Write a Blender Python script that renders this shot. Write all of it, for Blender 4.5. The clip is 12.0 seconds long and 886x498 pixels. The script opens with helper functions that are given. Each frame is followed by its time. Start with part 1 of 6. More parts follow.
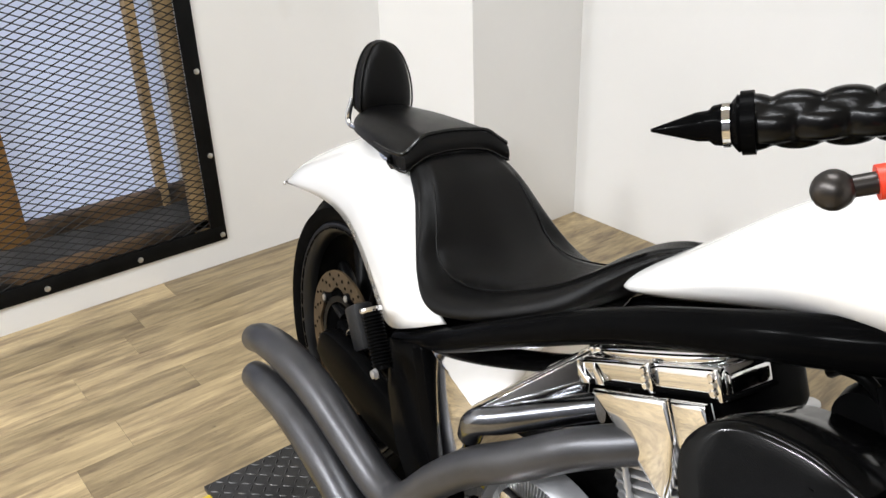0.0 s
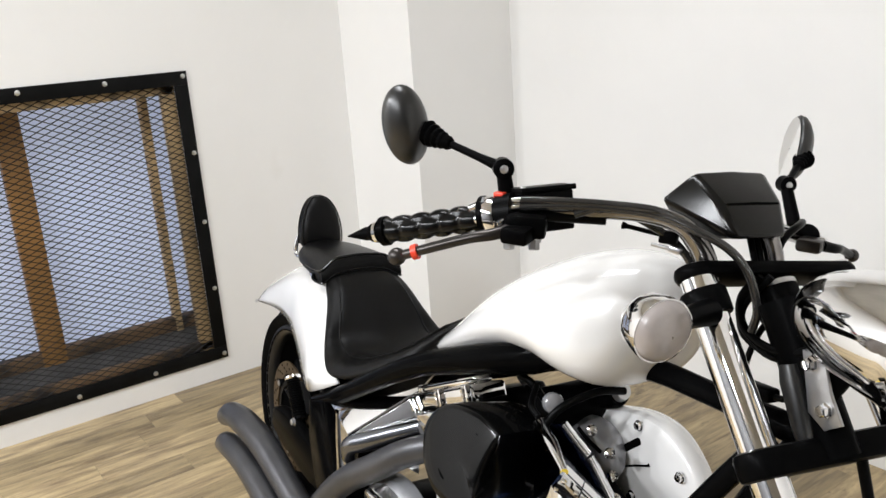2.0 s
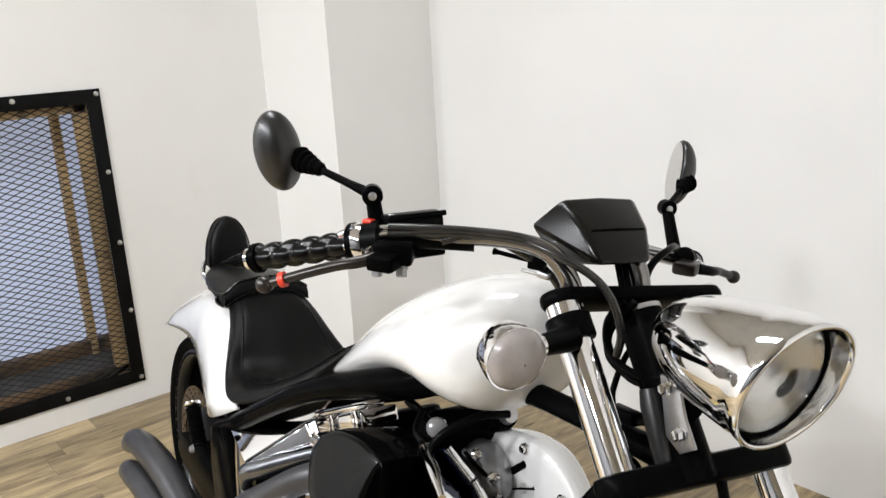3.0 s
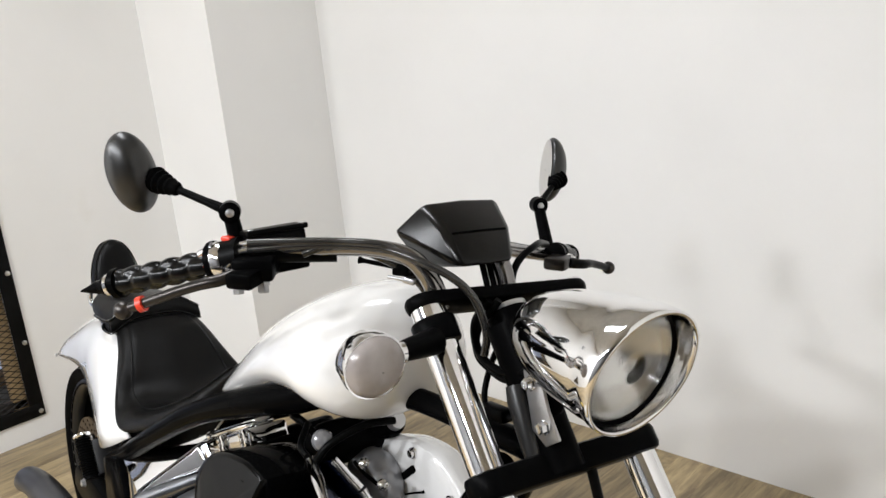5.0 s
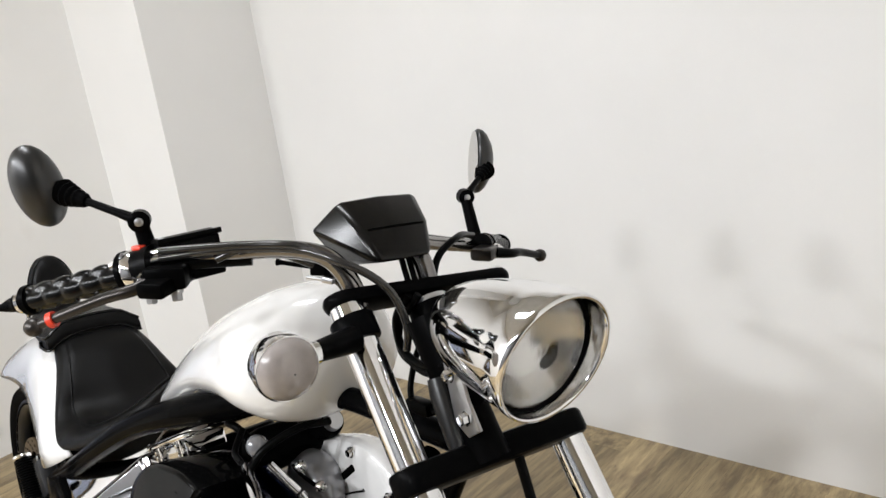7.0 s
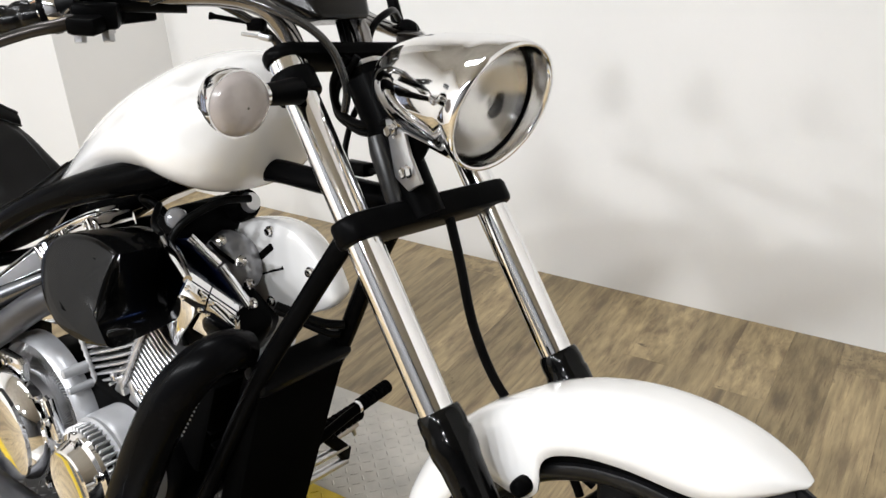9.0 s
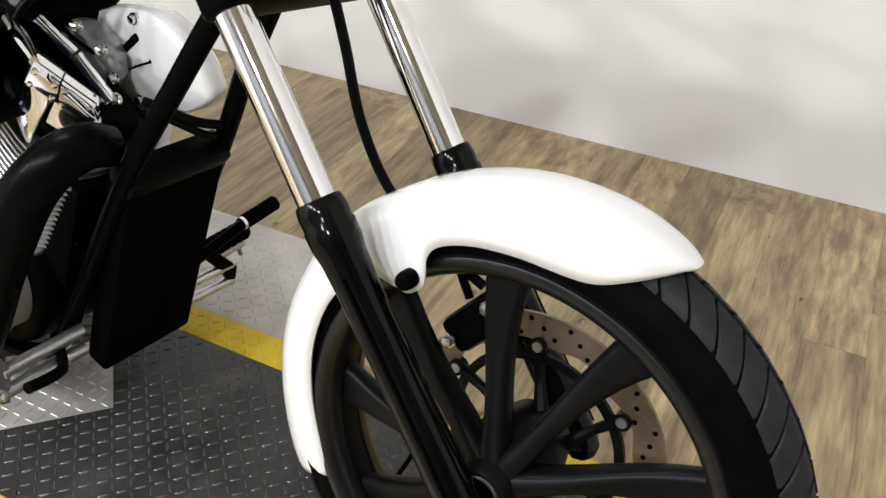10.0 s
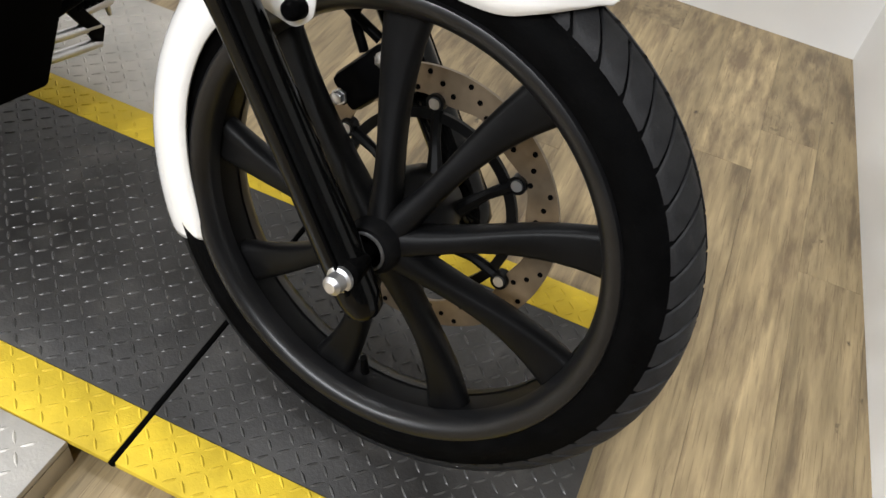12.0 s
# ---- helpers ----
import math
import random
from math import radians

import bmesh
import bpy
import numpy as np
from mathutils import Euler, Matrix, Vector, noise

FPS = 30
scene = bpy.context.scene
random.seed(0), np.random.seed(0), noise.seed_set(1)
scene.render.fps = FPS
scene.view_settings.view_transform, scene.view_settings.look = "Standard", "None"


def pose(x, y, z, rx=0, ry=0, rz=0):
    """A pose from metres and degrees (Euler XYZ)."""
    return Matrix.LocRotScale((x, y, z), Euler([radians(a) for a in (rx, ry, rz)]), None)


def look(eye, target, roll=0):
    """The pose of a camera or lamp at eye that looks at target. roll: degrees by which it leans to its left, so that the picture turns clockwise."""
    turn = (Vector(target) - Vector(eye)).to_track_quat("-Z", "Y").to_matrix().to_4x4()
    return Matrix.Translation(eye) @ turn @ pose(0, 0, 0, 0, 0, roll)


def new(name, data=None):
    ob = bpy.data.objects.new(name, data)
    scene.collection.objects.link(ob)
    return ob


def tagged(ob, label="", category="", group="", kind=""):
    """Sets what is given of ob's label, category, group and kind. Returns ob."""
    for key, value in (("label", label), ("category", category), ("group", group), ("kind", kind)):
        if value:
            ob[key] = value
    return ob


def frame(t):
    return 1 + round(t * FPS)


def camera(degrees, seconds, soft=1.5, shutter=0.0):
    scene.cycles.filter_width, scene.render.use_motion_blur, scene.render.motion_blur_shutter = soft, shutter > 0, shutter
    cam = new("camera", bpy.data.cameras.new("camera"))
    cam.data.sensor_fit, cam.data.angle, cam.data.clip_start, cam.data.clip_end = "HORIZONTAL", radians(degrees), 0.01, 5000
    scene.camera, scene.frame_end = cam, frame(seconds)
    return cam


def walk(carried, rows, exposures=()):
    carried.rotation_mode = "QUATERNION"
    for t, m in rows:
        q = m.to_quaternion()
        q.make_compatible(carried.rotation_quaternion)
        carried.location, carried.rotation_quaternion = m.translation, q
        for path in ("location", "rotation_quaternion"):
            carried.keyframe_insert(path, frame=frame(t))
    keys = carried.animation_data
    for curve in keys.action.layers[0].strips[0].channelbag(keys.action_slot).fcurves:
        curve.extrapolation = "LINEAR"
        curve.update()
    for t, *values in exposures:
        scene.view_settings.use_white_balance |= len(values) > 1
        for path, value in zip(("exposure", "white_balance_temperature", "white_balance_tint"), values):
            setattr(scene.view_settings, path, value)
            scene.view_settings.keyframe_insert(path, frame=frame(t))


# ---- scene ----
cam = camera(56.1, 12.0)
PATH = [
    (0, (1.135, -0.777, 1.243), (-0.28, 0.327, 0.361), -1.9),
    (0.5, (1.358, -0.797, 1.257), (-0.162, 0.201, 0.424), -3.4),
    (1, (1.598, -0.741, 1.285), (-0.053, 0.084, 0.512), -2.6),
    (1.5, (1.691, -0.774, 1.337), (0.04, 0.182, 0.735), -4.4),
    (2, (1.769, -0.888, 1.357), (0.206, 0.232, 0.805), -4.0),
    (2.5, (1.807, -0.888, 1.367), (0.283, 0.303, 0.861), -3.7),
    (3, (1.823, -0.81, 1.364), (0.334, 0.418, 0.84), -3.3),
    (5, (1.875, -0.758, 1.364), (0.512, 0.606, 0.835), -5.7),
    (5.5, (1.898, -0.75, 1.361), (0.559, 0.64, 0.838), -6.3),
    (6, (1.913, -0.729, 1.356), (0.563, 0.648, 0.824), -7.5),
    (6.5, (1.924, -0.714, 1.358), (0.594, 0.681, 0.823), -8.2),
    (8.5, (1.879, -0.789, 1.294), (0.758, 0.696, 0.557), -4.9),
    (9, (1.877, -0.834, 1.254), (0.886, 0.669, 0.384), -2.8),
    (9.5, (1.876, -0.825, 1.207), (1.034, 0.663, 0.169), -0.6),
    (10, (1.882, -0.805, 1.149), (1.171, 0.658, -0.014), 1.7),
    (10.5, (1.882, -0.797, 1.103), (1.279, 0.608, -0.186), 4.8),
    (11, (1.888, -0.805, 1.072), (1.377, 0.578, -0.28), 7.8),
    (11.5, (1.891, -0.808, 1.049), (1.492, 0.545, -0.369), 10.3),
    (12, (1.895, -0.812, 1.036), (1.542, 0.541, -0.394), 11.9),
]
walk(cam, [(t, look(eye, target, roll)) for t, eye, target, roll in PATH],
     exposures=((0, 0.75), (1.2, 0.75), (2, 0.66), (3, 0.63), (5, 0.57), (6.5, 0.57), (8.5, 0.68), (9.5, 0.75), (12, 0.75)))

# ---- light ----
world = bpy.data.worlds.new("world")
scene.world = world
world.use_nodes = True
world.node_tree.nodes["Background"].inputs["Color"].default_value = (0.75, 0.82, 1.0, 1)
world.node_tree.nodes["Background"].inputs["Strength"].default_value = 0.08


def area_lamp(x, y, z, sx, sy, watts, colour=(0.915, 0.94, 0.98), turn=(0, 0, 0)):
    data = bpy.data.lights.new("lamp_light", "AREA")
    data.shape, data.size, data.size_y, data.energy, data.color = "RECTANGLE", sx, sy, watts, colour
    ob = new("lamp_light", data)
    ob.matrix_world = pose(x, y, z, *turn)
    return ob


LAMPS = [(-1.15, -3.05), (-0.1, -3.05), (0.85, -3.05), (1.9, -3.05)]
for lx, ly in LAMPS:
    area_lamp(lx, ly, 2.83, 0.24, 0.24, 50)
# Overhead fill light, added with no known source.
area_lamp(0.4, -0.2, 2.83, 1.2, 0.25, 18)

# ---- materials ----
def material(name, base, rough=0.5, metal=0.0, vary=0.12, scale=12.0, bump=0.0, bump_scale=80.0, coat=0.0,
             rough_vary=0.1, stain=None, stain_at=0.6, stain_scale=3.0, stretch=(1, 1, 1), spec=0.5):
    """A plain surface with fine grain, soft blotches and a little relief."""
    m = bpy.data.materials.new(name)
    m.use_nodes = True
    nt = m.node_tree
    n, l = nt.nodes, nt.links
    b = n["Principled BSDF"]
    b.inputs["Metallic"].default_value = metal
    b.inputs["Coat Weight"].default_value = coat
    b.inputs["Coat Roughness"].default_value = 0.05
    b.inputs["Specular IOR Level"].default_value = spec
    tc = n.new("ShaderNodeTexCoord")
    mp = n.new("ShaderNodeMapping")
    mp.inputs["Scale"].default_value = stretch
    l.new(tc.outputs["Object"], mp.inputs["Vector"])
    big = n.new("ShaderNodeTexNoise")
    big.inputs["Scale"].default_value, big.inputs["Detail"].default_value = scale, 6
    l.new(mp.outputs["Vector"], big.inputs["Vector"])
    fine = n.new("ShaderNodeTexNoise")
    fine.inputs["Scale"].default_value, fine.inputs["Detail"].default_value = bump_scale, 4
    l.new(mp.outputs["Vector"], fine.inputs["Vector"])
    ramp = n.new("ShaderNodeValToRGB")
    lo = [max(0, c * (1 - vary)) for c in base]
    hi = [min(1, c * (1 + vary)) for c in base]
    ramp.color_ramp.elements[0].color, ramp.color_ramp.elements[0].position = (*lo, 1), 0.3
    ramp.color_ramp.elements[1].color, ramp.color_ramp.elements[1].position = (*hi, 1), 0.7
    l.new(big.outputs["Fac"], ramp.inputs["Fac"])
    colour = ramp.outputs["Color"]
    if stain:
        st = n.new("ShaderNodeTexNoise")
        st.inputs["Scale"].default_value, st.inputs["Detail"].default_value = stain_scale, 8
        l.new(tc.outputs["Object"], st.inputs["Vector"])
        sr = n.new("ShaderNodeValToRGB")
        sr.color_ramp.elements[0].position, sr.color_ramp.elements[1].position = stain_at, min(1, stain_at + 0.15)
        l.new(st.outputs["Fac"], sr.inputs["Fac"])
        mix = n.new("ShaderNodeMix")
        mix.data_type = "RGBA"
        l.new(sr.outputs["Color"], mix.inputs["Factor"])
        l.new(colour, mix.inputs[6])
        mix.inputs[7].default_value = (*stain, 1)
        colour = mix.outputs[2]
    l.new(colour, b.inputs["Base Color"])
    rr = n.new("ShaderNodeMapRange")
    rr.inputs["To Min"].default_value, rr.inputs["To Max"].default_value = max(0.0, rough - rough_vary / 2), min(1, rough + rough_vary / 2)
    l.new(big.outputs["Fac"], rr.inputs["Value"])
    l.new(rr.outputs["Result"], b.inputs["Roughness"])
    if bump:
        bp = n.new("ShaderNodeBump")
        bp.inputs["Strength"].default_value, bp.inputs["Distance"].default_value = bump, 0.002
        l.new(fine.outputs["Fac"], bp.inputs["Height"])
        l.new(bp.outputs["Normal"], b.inputs["Normal"])
    return m


def glass_material(name, colour, rough=0.02, ior=1.45):
    m = bpy.data.materials.new(name)
    m.use_nodes = True
    b = m.node_tree.nodes["Principled BSDF"]
    b.inputs["Base Color"].default_value = (*colour, 1)
    b.inputs["Roughness"].default_value = rough
    b.inputs["IOR"].default_value = ior
    b.inputs["Transmission Weight"].default_value = 1.0
    return m


def glow_material(name, colour, strength):
    m = bpy.data.materials.new(name)
    m.use_nodes = True
    b = m.node_tree.nodes["Principled BSDF"]
    b.inputs["Base Color"].default_value = (*colour, 1)
    b.inputs["Emission Color"].default_value = (*colour, 1)
    b.inputs["Emission Strength"].default_value = strength
    return m


M_WALL = material("white_wall_paint", (0.82, 0.81, 0.79), 0.55, vary=0.02, scale=2.5, bump=0.12, bump_scale=220, rough_vary=0.1, stain=(0.72, 0.69, 0.64), stain_at=0.66, stain_scale=1.6)
# Dark tone for the unseen walls, so that gloss black parts reflect darkness.
M_FARWALL = material("unseen_dark_grey_wall", (0.09, 0.09, 0.092), 0.75, vary=0.1, scale=3, bump=0.05)
M_CEIL = material("grey_ceiling_paint", (0.55, 0.54, 0.51), 0.8, vary=0.1, scale=3, bump=0.05)
M_WHITE = material("pearl_white_paint", (0.765, 0.755, 0.74), 0.16, vary=0.015, scale=4, coat=1.0, rough_vary=0.04)
M_BLACK = material("gloss_black_paint", (0.0022, 0.0022, 0.0023), 0.16, vary=0.2, rough_vary=0.08, spec=0.012)
M_SATIN = material("satin_black_metal", (0.0022, 0.0022, 0.0023), 0.3, vary=0.25, scale=20, bump=0.05, bump_scale=300, spec=0.015)
M_PLASTIC = material("black_plastic", (0.0024, 0.0024, 0.0025), 0.36, vary=0.2, bump=0.08, bump_scale=500, spec=0.045)
M_LEATHER = material("black_vinyl_leather", (0.0024, 0.0023, 0.0023), 0.34, vary=0.25, scale=18, bump=0.25, bump_scale=900, rough_vary=0.16, spec=0.15)
M_CHROME = material("chrome", (0.86, 0.86, 0.87), 0.06, 1.0, vary=0.03, rough_vary=0.05)
M_ALU = material("cast_aluminium", (0.55, 0.55, 0.56), 0.36, 0.95, vary=0.12, scale=25, bump=0.12, bump_scale=350)
M_HEADER = material("black_ceramic_header", (0.0025, 0.0025, 0.0028), 0.26, 0.0, vary=0.2, scale=20, spec=0.035)
M_CASE = material("silver_painted_case", (0.44, 0.445, 0.46), 0.36, 0.45, vary=0.08, scale=25, bump=0.06, bump_scale=350)
M_FIN = material("machined_fin_aluminium", (0.56, 0.56, 0.57), 0.34, 0.7, vary=0.15, scale=25)
M_DARKALU = material("dark_cast_cylinder", (0.02, 0.02, 0.021), 0.5, 0.4, vary=0.2, scale=25)
M_EXHAUST = material("dark_grey_ceramic_coated_pipe", (0.075, 0.075, 0.08), 0.36, 0.7, vary=0.15, scale=14, bump=0.05, bump_scale=400)
M_RUBBER = material("tyre_rubber", (0.0022, 0.0022, 0.0023), 0.5, vary=0.3, scale=30, bump=0.25, bump_scale=420, spec=0.012)
# Lighter copy of the tyre rubber; highlights on the front tread are painted in.
M_TREAD = material("lightened_tread_rubber", (0.016, 0.016, 0.017), 0.5, vary=0.3, scale=30, bump=0.2, bump_scale=420, spec=0.12)
M_GRIP = material("shiny_black_grip_rubber", (0.0025, 0.0025, 0.0025), 0.25, vary=0.3, scale=20, bump=0.08, bump_scale=500, spec=0.22)
M_CABLE = material("black_cable_sheath", (0.0022, 0.0022, 0.0022), 0.36, vary=0.2, spec=0.06)
M_DISC = material("worn_brake_disc_steel", (0.21, 0.165, 0.115), 0.42, 0.8, vary=0.25, scale=30, bump=0.08, bump_scale=300)
# Darker copy of the disc steel: the rear disc's shade is in the colour.
M_SHADEDISC = material("shaded_brown_brake_disc", (0.075, 0.05, 0.026), 0.6, 0.5, vary=0.4, scale=30, bump=0.08, bump_scale=300)
M_RED = material("red_plastic", (0.75, 0.05, 0.02), 0.4, vary=0.1)
M_BLUECHROME = material("dark_blued_chrome", (0.016, 0.032, 0.095), 0.14, 1.0, vary=0.4, scale=25)
M_BLUEBLACK = material("blue_black_polished_metal", (0.006, 0.010, 0.028), 0.12, 1.0, vary=0.5, scale=25)
M_GREYGLOSS = material("glossy_grey_paint", (0.30, 0.30, 0.31), 0.16, 0.4, vary=0.1, coat=0.6)
M_GREYMETAL = material("dark_polished_metal", (0.17, 0.175, 0.19), 0.2, 1.0, vary=0.2, scale=20)
M_COVER = material("glossy_black_enamel", (0.0024, 0.0024, 0.0024), 0.12, vary=0.2, rough_vary=0.06, spec=0.14)
# Also colours the plugs that stand in for shade inside holes and pipes.
M_DARK = material("flat_black_metal_and_hollows", (0.002, 0.002, 0.002), 0.8, vary=0.2, spec=0.01)

# ---- building tools ----
def part(name, bm, mat, parent=None, label="", smooth=40, m=None):
    """Link a bmesh as one mesh object, under a thing where one is given."""
    if m is not None:
        bm.transform(m)
    bmesh.ops.recalc_face_normals(bm, faces=bm.faces)
    me = bpy.data.meshes.new(name)
    bm.to_mesh(me)
    bm.free()
    me.materials.append(mat)
    if smooth:
        me.shade_smooth()
        me.set_sharp_from_angle(angle=radians(smooth))
    ob = new(name, me)
    ob.parent = parent
    if label:
        ob["label"] = label
    return ob


def shell(ob, thick, offset=-1.0):
    mod = ob.modifiers.new("thickness", "SOLIDIFY")
    mod.thickness, mod.offset = thick, offset
    return ob


def round_off(ob, width, segments=2, angle=35):
    mod = ob.modifiers.new("edges", "BEVEL")
    mod.width, mod.segments, mod.limit_method, mod.angle_limit = width, segments, "ANGLE", radians(angle)
    return ob


def soften(ob, levels=1):
    mod = ob.modifiers.new("soft", "SUBSURF")
    mod.levels = mod.render_levels = levels
    return ob


def spline(points, steps=8):
    """A smooth line of points through the ones given."""
    p = [Vector(q) for q in points]
    if len(p) < 3:
        return p
    p = [2 * p[0] - p[1]] + p + [2 * p[-1] - p[-2]]
    out = []
    for i in range(1, len(p) - 2):
        for k in range(steps):
            t = k / steps
            out.append(0.5 * (2 * p[i] + (p[i + 1] - p[i - 1]) * t + (2 * p[i - 1] - 5 * p[i] + 4 * p[i + 1] - p[i + 2]) * t * t
                              + (3 * p[i] - p[i - 1] - 3 * p[i + 1] + p[i + 2]) * t ** 3))
    out.append(p[-2])
    return out


def skin(bm, rings, closed=True, caps=True):
    """Faces between rings of equally many points."""
    vs = [[bm.verts.new(p) for p in r] for r in rings]
    k = len(vs[0])
    for a, b in zip(vs, vs[1:]):
        for i in range(k if closed else k - 1):
            j = (i + 1) % k
            bm.faces.new((a[i], a[j], b[j], b[i]))
    if caps and closed:
        bm.faces.new(vs[0][::-1])
        bm.faces.new(vs[-1])
    return bm


def tube(points, radius, n=14, steps=8, caps=True, bm=None, smooth=True):
    """A round bar or pipe along a line; radius: one number or one for each point."""
    bm = bm or bmesh.new()
    line = spline(points, steps) if smooth else [Vector(p) for p in points]
    if isinstance(radius, (int, float)):
        rad = [radius] * len(line)
    else:
        rad = np.interp(np.linspace(0, 1, len(line)), np.linspace(0, 1, len(radius)), radius)
    rings, up = [], None
    for i, p in enumerate(line):
        d = (line[min(i + 1, len(line) - 1)] - line[max(i - 1, 0)]).normalized()
        if up is None:
            up = d.orthogonal().normalized()
        up = (up - d * up.dot(d)).normalized()
        side = d.cross(up)
        rings.append([p + float(rad[i]) * (math.cos(a) * up + math.sin(a) * side) for a in np.linspace(0, 2 * math.pi, n, endpoint=False)])
    return skin(bm, rings, True, caps)


def lathe(profile, origin=(0, 0, 0), axis=(0, 1, 0), n=32, bm=None, caps=True):
    """Turned round an axis: profile rows of (along, radius)."""
    bm = bm or bmesh.new()
    a = Vector(axis).normalized()
    u = a.orthogonal().normalized()
    v = a.cross(u)
    o = Vector(origin)
    rings = [[o + a * float(s) + float(r) * (math.cos(q) * u + math.sin(q) * v) for q in np.linspace(0, 2 * math.pi, n, endpoint=False)] for s, r in profile]
    return skin(bm, rings, True, caps)


def block(size, at=(0, 0, 0), turn=(0, 0, 0), bevel=0.0, bm=None, segments=2):
    """A block with rounded edges."""
    b = bmesh.new()
    bmesh.ops.create_cube(b, size=1)
    bmesh.ops.scale(b, vec=size, verts=b.verts)
    if bevel:
        bmesh.ops.bevel(b, geom=b.edges[:], offset=bevel, segments=segments, profile=0.5, affect="EDGES")
    b.transform(pose(*at, *turn))
    return merge(bm, b) if bm else b


def merge(bm, other):
    me = bpy.data.meshes.new("join")
    other.to_mesh(me)
    other.free()
    bm.from_mesh(me)
    bpy.data.meshes.remove(me)
    return bm


def slab(outline, thick, plane="xz", at=0.0, bevel=0.0, bm=None, segments=2):
    """A plate cut to an outline, thick along the axis that is left over, in the middle at `at`."""
    b = bmesh.new()
    def put(p, q, d):
        return {"xz": (p, d, q), "xy": (p, q, d), "yz": (d, p, q)}[plane]
    lo = [b.verts.new(put(p, q, at - thick / 2)) for p, q in outline]
    hi = [b.verts.new(put(p, q, at + thick / 2)) for p, q in outline]
    b.faces.new(lo[::-1])
    b.faces.new(hi)
    for i in range(len(lo)):
        j = (i + 1) % len(lo)
        b.faces.new((lo[i], lo[j], hi[j], hi[i]))
    if bevel:
        bmesh.ops.recalc_face_normals(b, faces=b.faces)
        rim = [e for e in b.edges if len(e.link_faces) == 2 and any(len(f.verts) == len(outline) for f in e.link_faces)]
        bmesh.ops.bevel(b, geom=rim, offset=bevel, segments=segments, profile=0.5, affect="EDGES")
    return merge(bm, b) if bm else b


def curve2(points, steps=6):
    return [(v[0], v[1]) for v in spline([(p[0], p[1], 0) for p in points], steps)]


def bolt(at, axis, r=0.008, h=0.006, bm=None):
    return lathe([(0, r * 1.3), (h * 0.25, r * 1.3), (h * 0.25, r), (h * 0.9, r), (h, r * 0.8)], at, axis, 6, bm)


def thing(name, label, category, group="", m=None):
    ob = new(name)
    ob.empty_display_size = 0.05
    if m is not None:
        ob.matrix_world = m
    return tagged(ob, label, category, group)


# ---- the room ----
XA, XBOX, YBOX, YB, TALL = -1.27, -0.777, 0.855, 1.333, 2.9
WIN = (-0.905, 0.195, 0.085, 1.208)


def wall_piece(name, x0, y0, z0, x1, y1, z1, label, mat=None):
    ob = part(name, block((x1 - x0, y1 - y0, z1 - z0), ((x0 + x1) / 2, (y0 + y1) / 2, (z0 + z1) / 2)), mat or M_WALL, None, smooth=0)
    return tagged(ob, label, "wall", kind="structure")


def wall_with_opening():
    bm = bmesh.new()
    y0, y1, z0, z1 = WIN[0] + 0.03, WIN[1] - 0.03, WIN[2] + 0.03, WIN[3] - 0.03
    for a, b, c, d in ((-4.2, y0, 0, TALL), (y1, YBOX + 0.6, 0, TALL), (y0, y1, 0, z0), (y0, y1, z1, TALL)):
        block((0.3, b - a, d - c), (XA - 0.15, (a + b) / 2, (c + d) / 2), bm=bm)
    bmesh.ops.remove_doubles(bm, verts=bm.verts, dist=0.0005)
    return tagged(part("wall_west", bm, M_WALL, smooth=0), "white painted wall with a low meshed opening", "wall", kind="structure")


wall_with_opening()
wall_piece("wall_column", XA, YBOX, 0, XBOX, YB + 0.1, TALL, "white painted boxed column in the room corner")
wall_piece("wall_north", XBOX, YB, 0, 2.6, YB + 0.15, TALL, "plain white painted wall with faint scuffs")
# South and east walls are out of view, added to close and darken the room.
wall_piece("wall_south", XA - 0.3, -4.3, 0, 6.4, -4.15, TALL, "unseen dark grey wall added to darken reflections", M_FARWALL)
wall_piece("wall_east", 6.25, -4.15, 0, 6.4, 1.5, TALL, "unseen dark grey wall added to darken reflections", M_FARWALL)
w = part("wall_return", block((0.12, 1.9, TALL), (0.06, -0.95, TALL / 2)), M_WALL, smooth=0, m=pose(2.29, YB, 0, 0, 0, 4.5))
tagged(w, "short white painted wall return beside the corner", "wall", kind="structure")
# The ceiling is out of view too and closes the room above.
tagged(part("ceiling", block((8.2, 6.2, 0.1), (2.4, -1.35, TALL + 0.05)), M_CEIL, smooth=0), "unseen plain grey ceiling", "ceiling", kind="structure")
tagged(part("ground", block((8.2, 6.2, 0.1), (2.4, -1.35, -0.056)), M_DARK, smooth=0), "dark subfloor below the planks", "floor", kind="structure")


def ceiling_lamp(x, y):
    ob = thing("ceiling_lamp", "square flush white ceiling lamp fitting", "ceiling lamp", "ceiling lamps")
    part("frame", block((0.32, 0.32, 0.04), (x, y, TALL - 0.02), bevel=0.006), M_CEIL, ob)


# Out-of-view fitting, added only to go with the overhead fill light.
def added_strip_lamp(x, y):
    ob = thing("ceiling_lamp", "unseen long white ceiling lamp fitting added for the overhead fill light", "ceiling lamp")
    part("frame", block((1.26, 0.31, 0.04), (x, y, TALL - 0.02), bevel=0.006), M_CEIL, ob)


for lx, ly in LAMPS:
    ceiling_lamp(lx, ly)
added_strip_lamp(0.4, -0.2)

# the mesh-covered opening in the wall
M_FRAME = material("black_painted_steel_strip", (0.005, 0.005, 0.005), 0.4, 0.0, vary=0.4, scale=9, bump=0.1, bump_scale=160, spec=0.08)
M_RUST = material("brown_weathered_timber", (0.27, 0.155, 0.06), 0.65, vary=0.45, scale=7, bump=0.4, bump_scale=60, stretch=(1, 1, 0.25), stain=(0.06, 0.042, 0.025), stain_at=0.48, stain_scale=9)
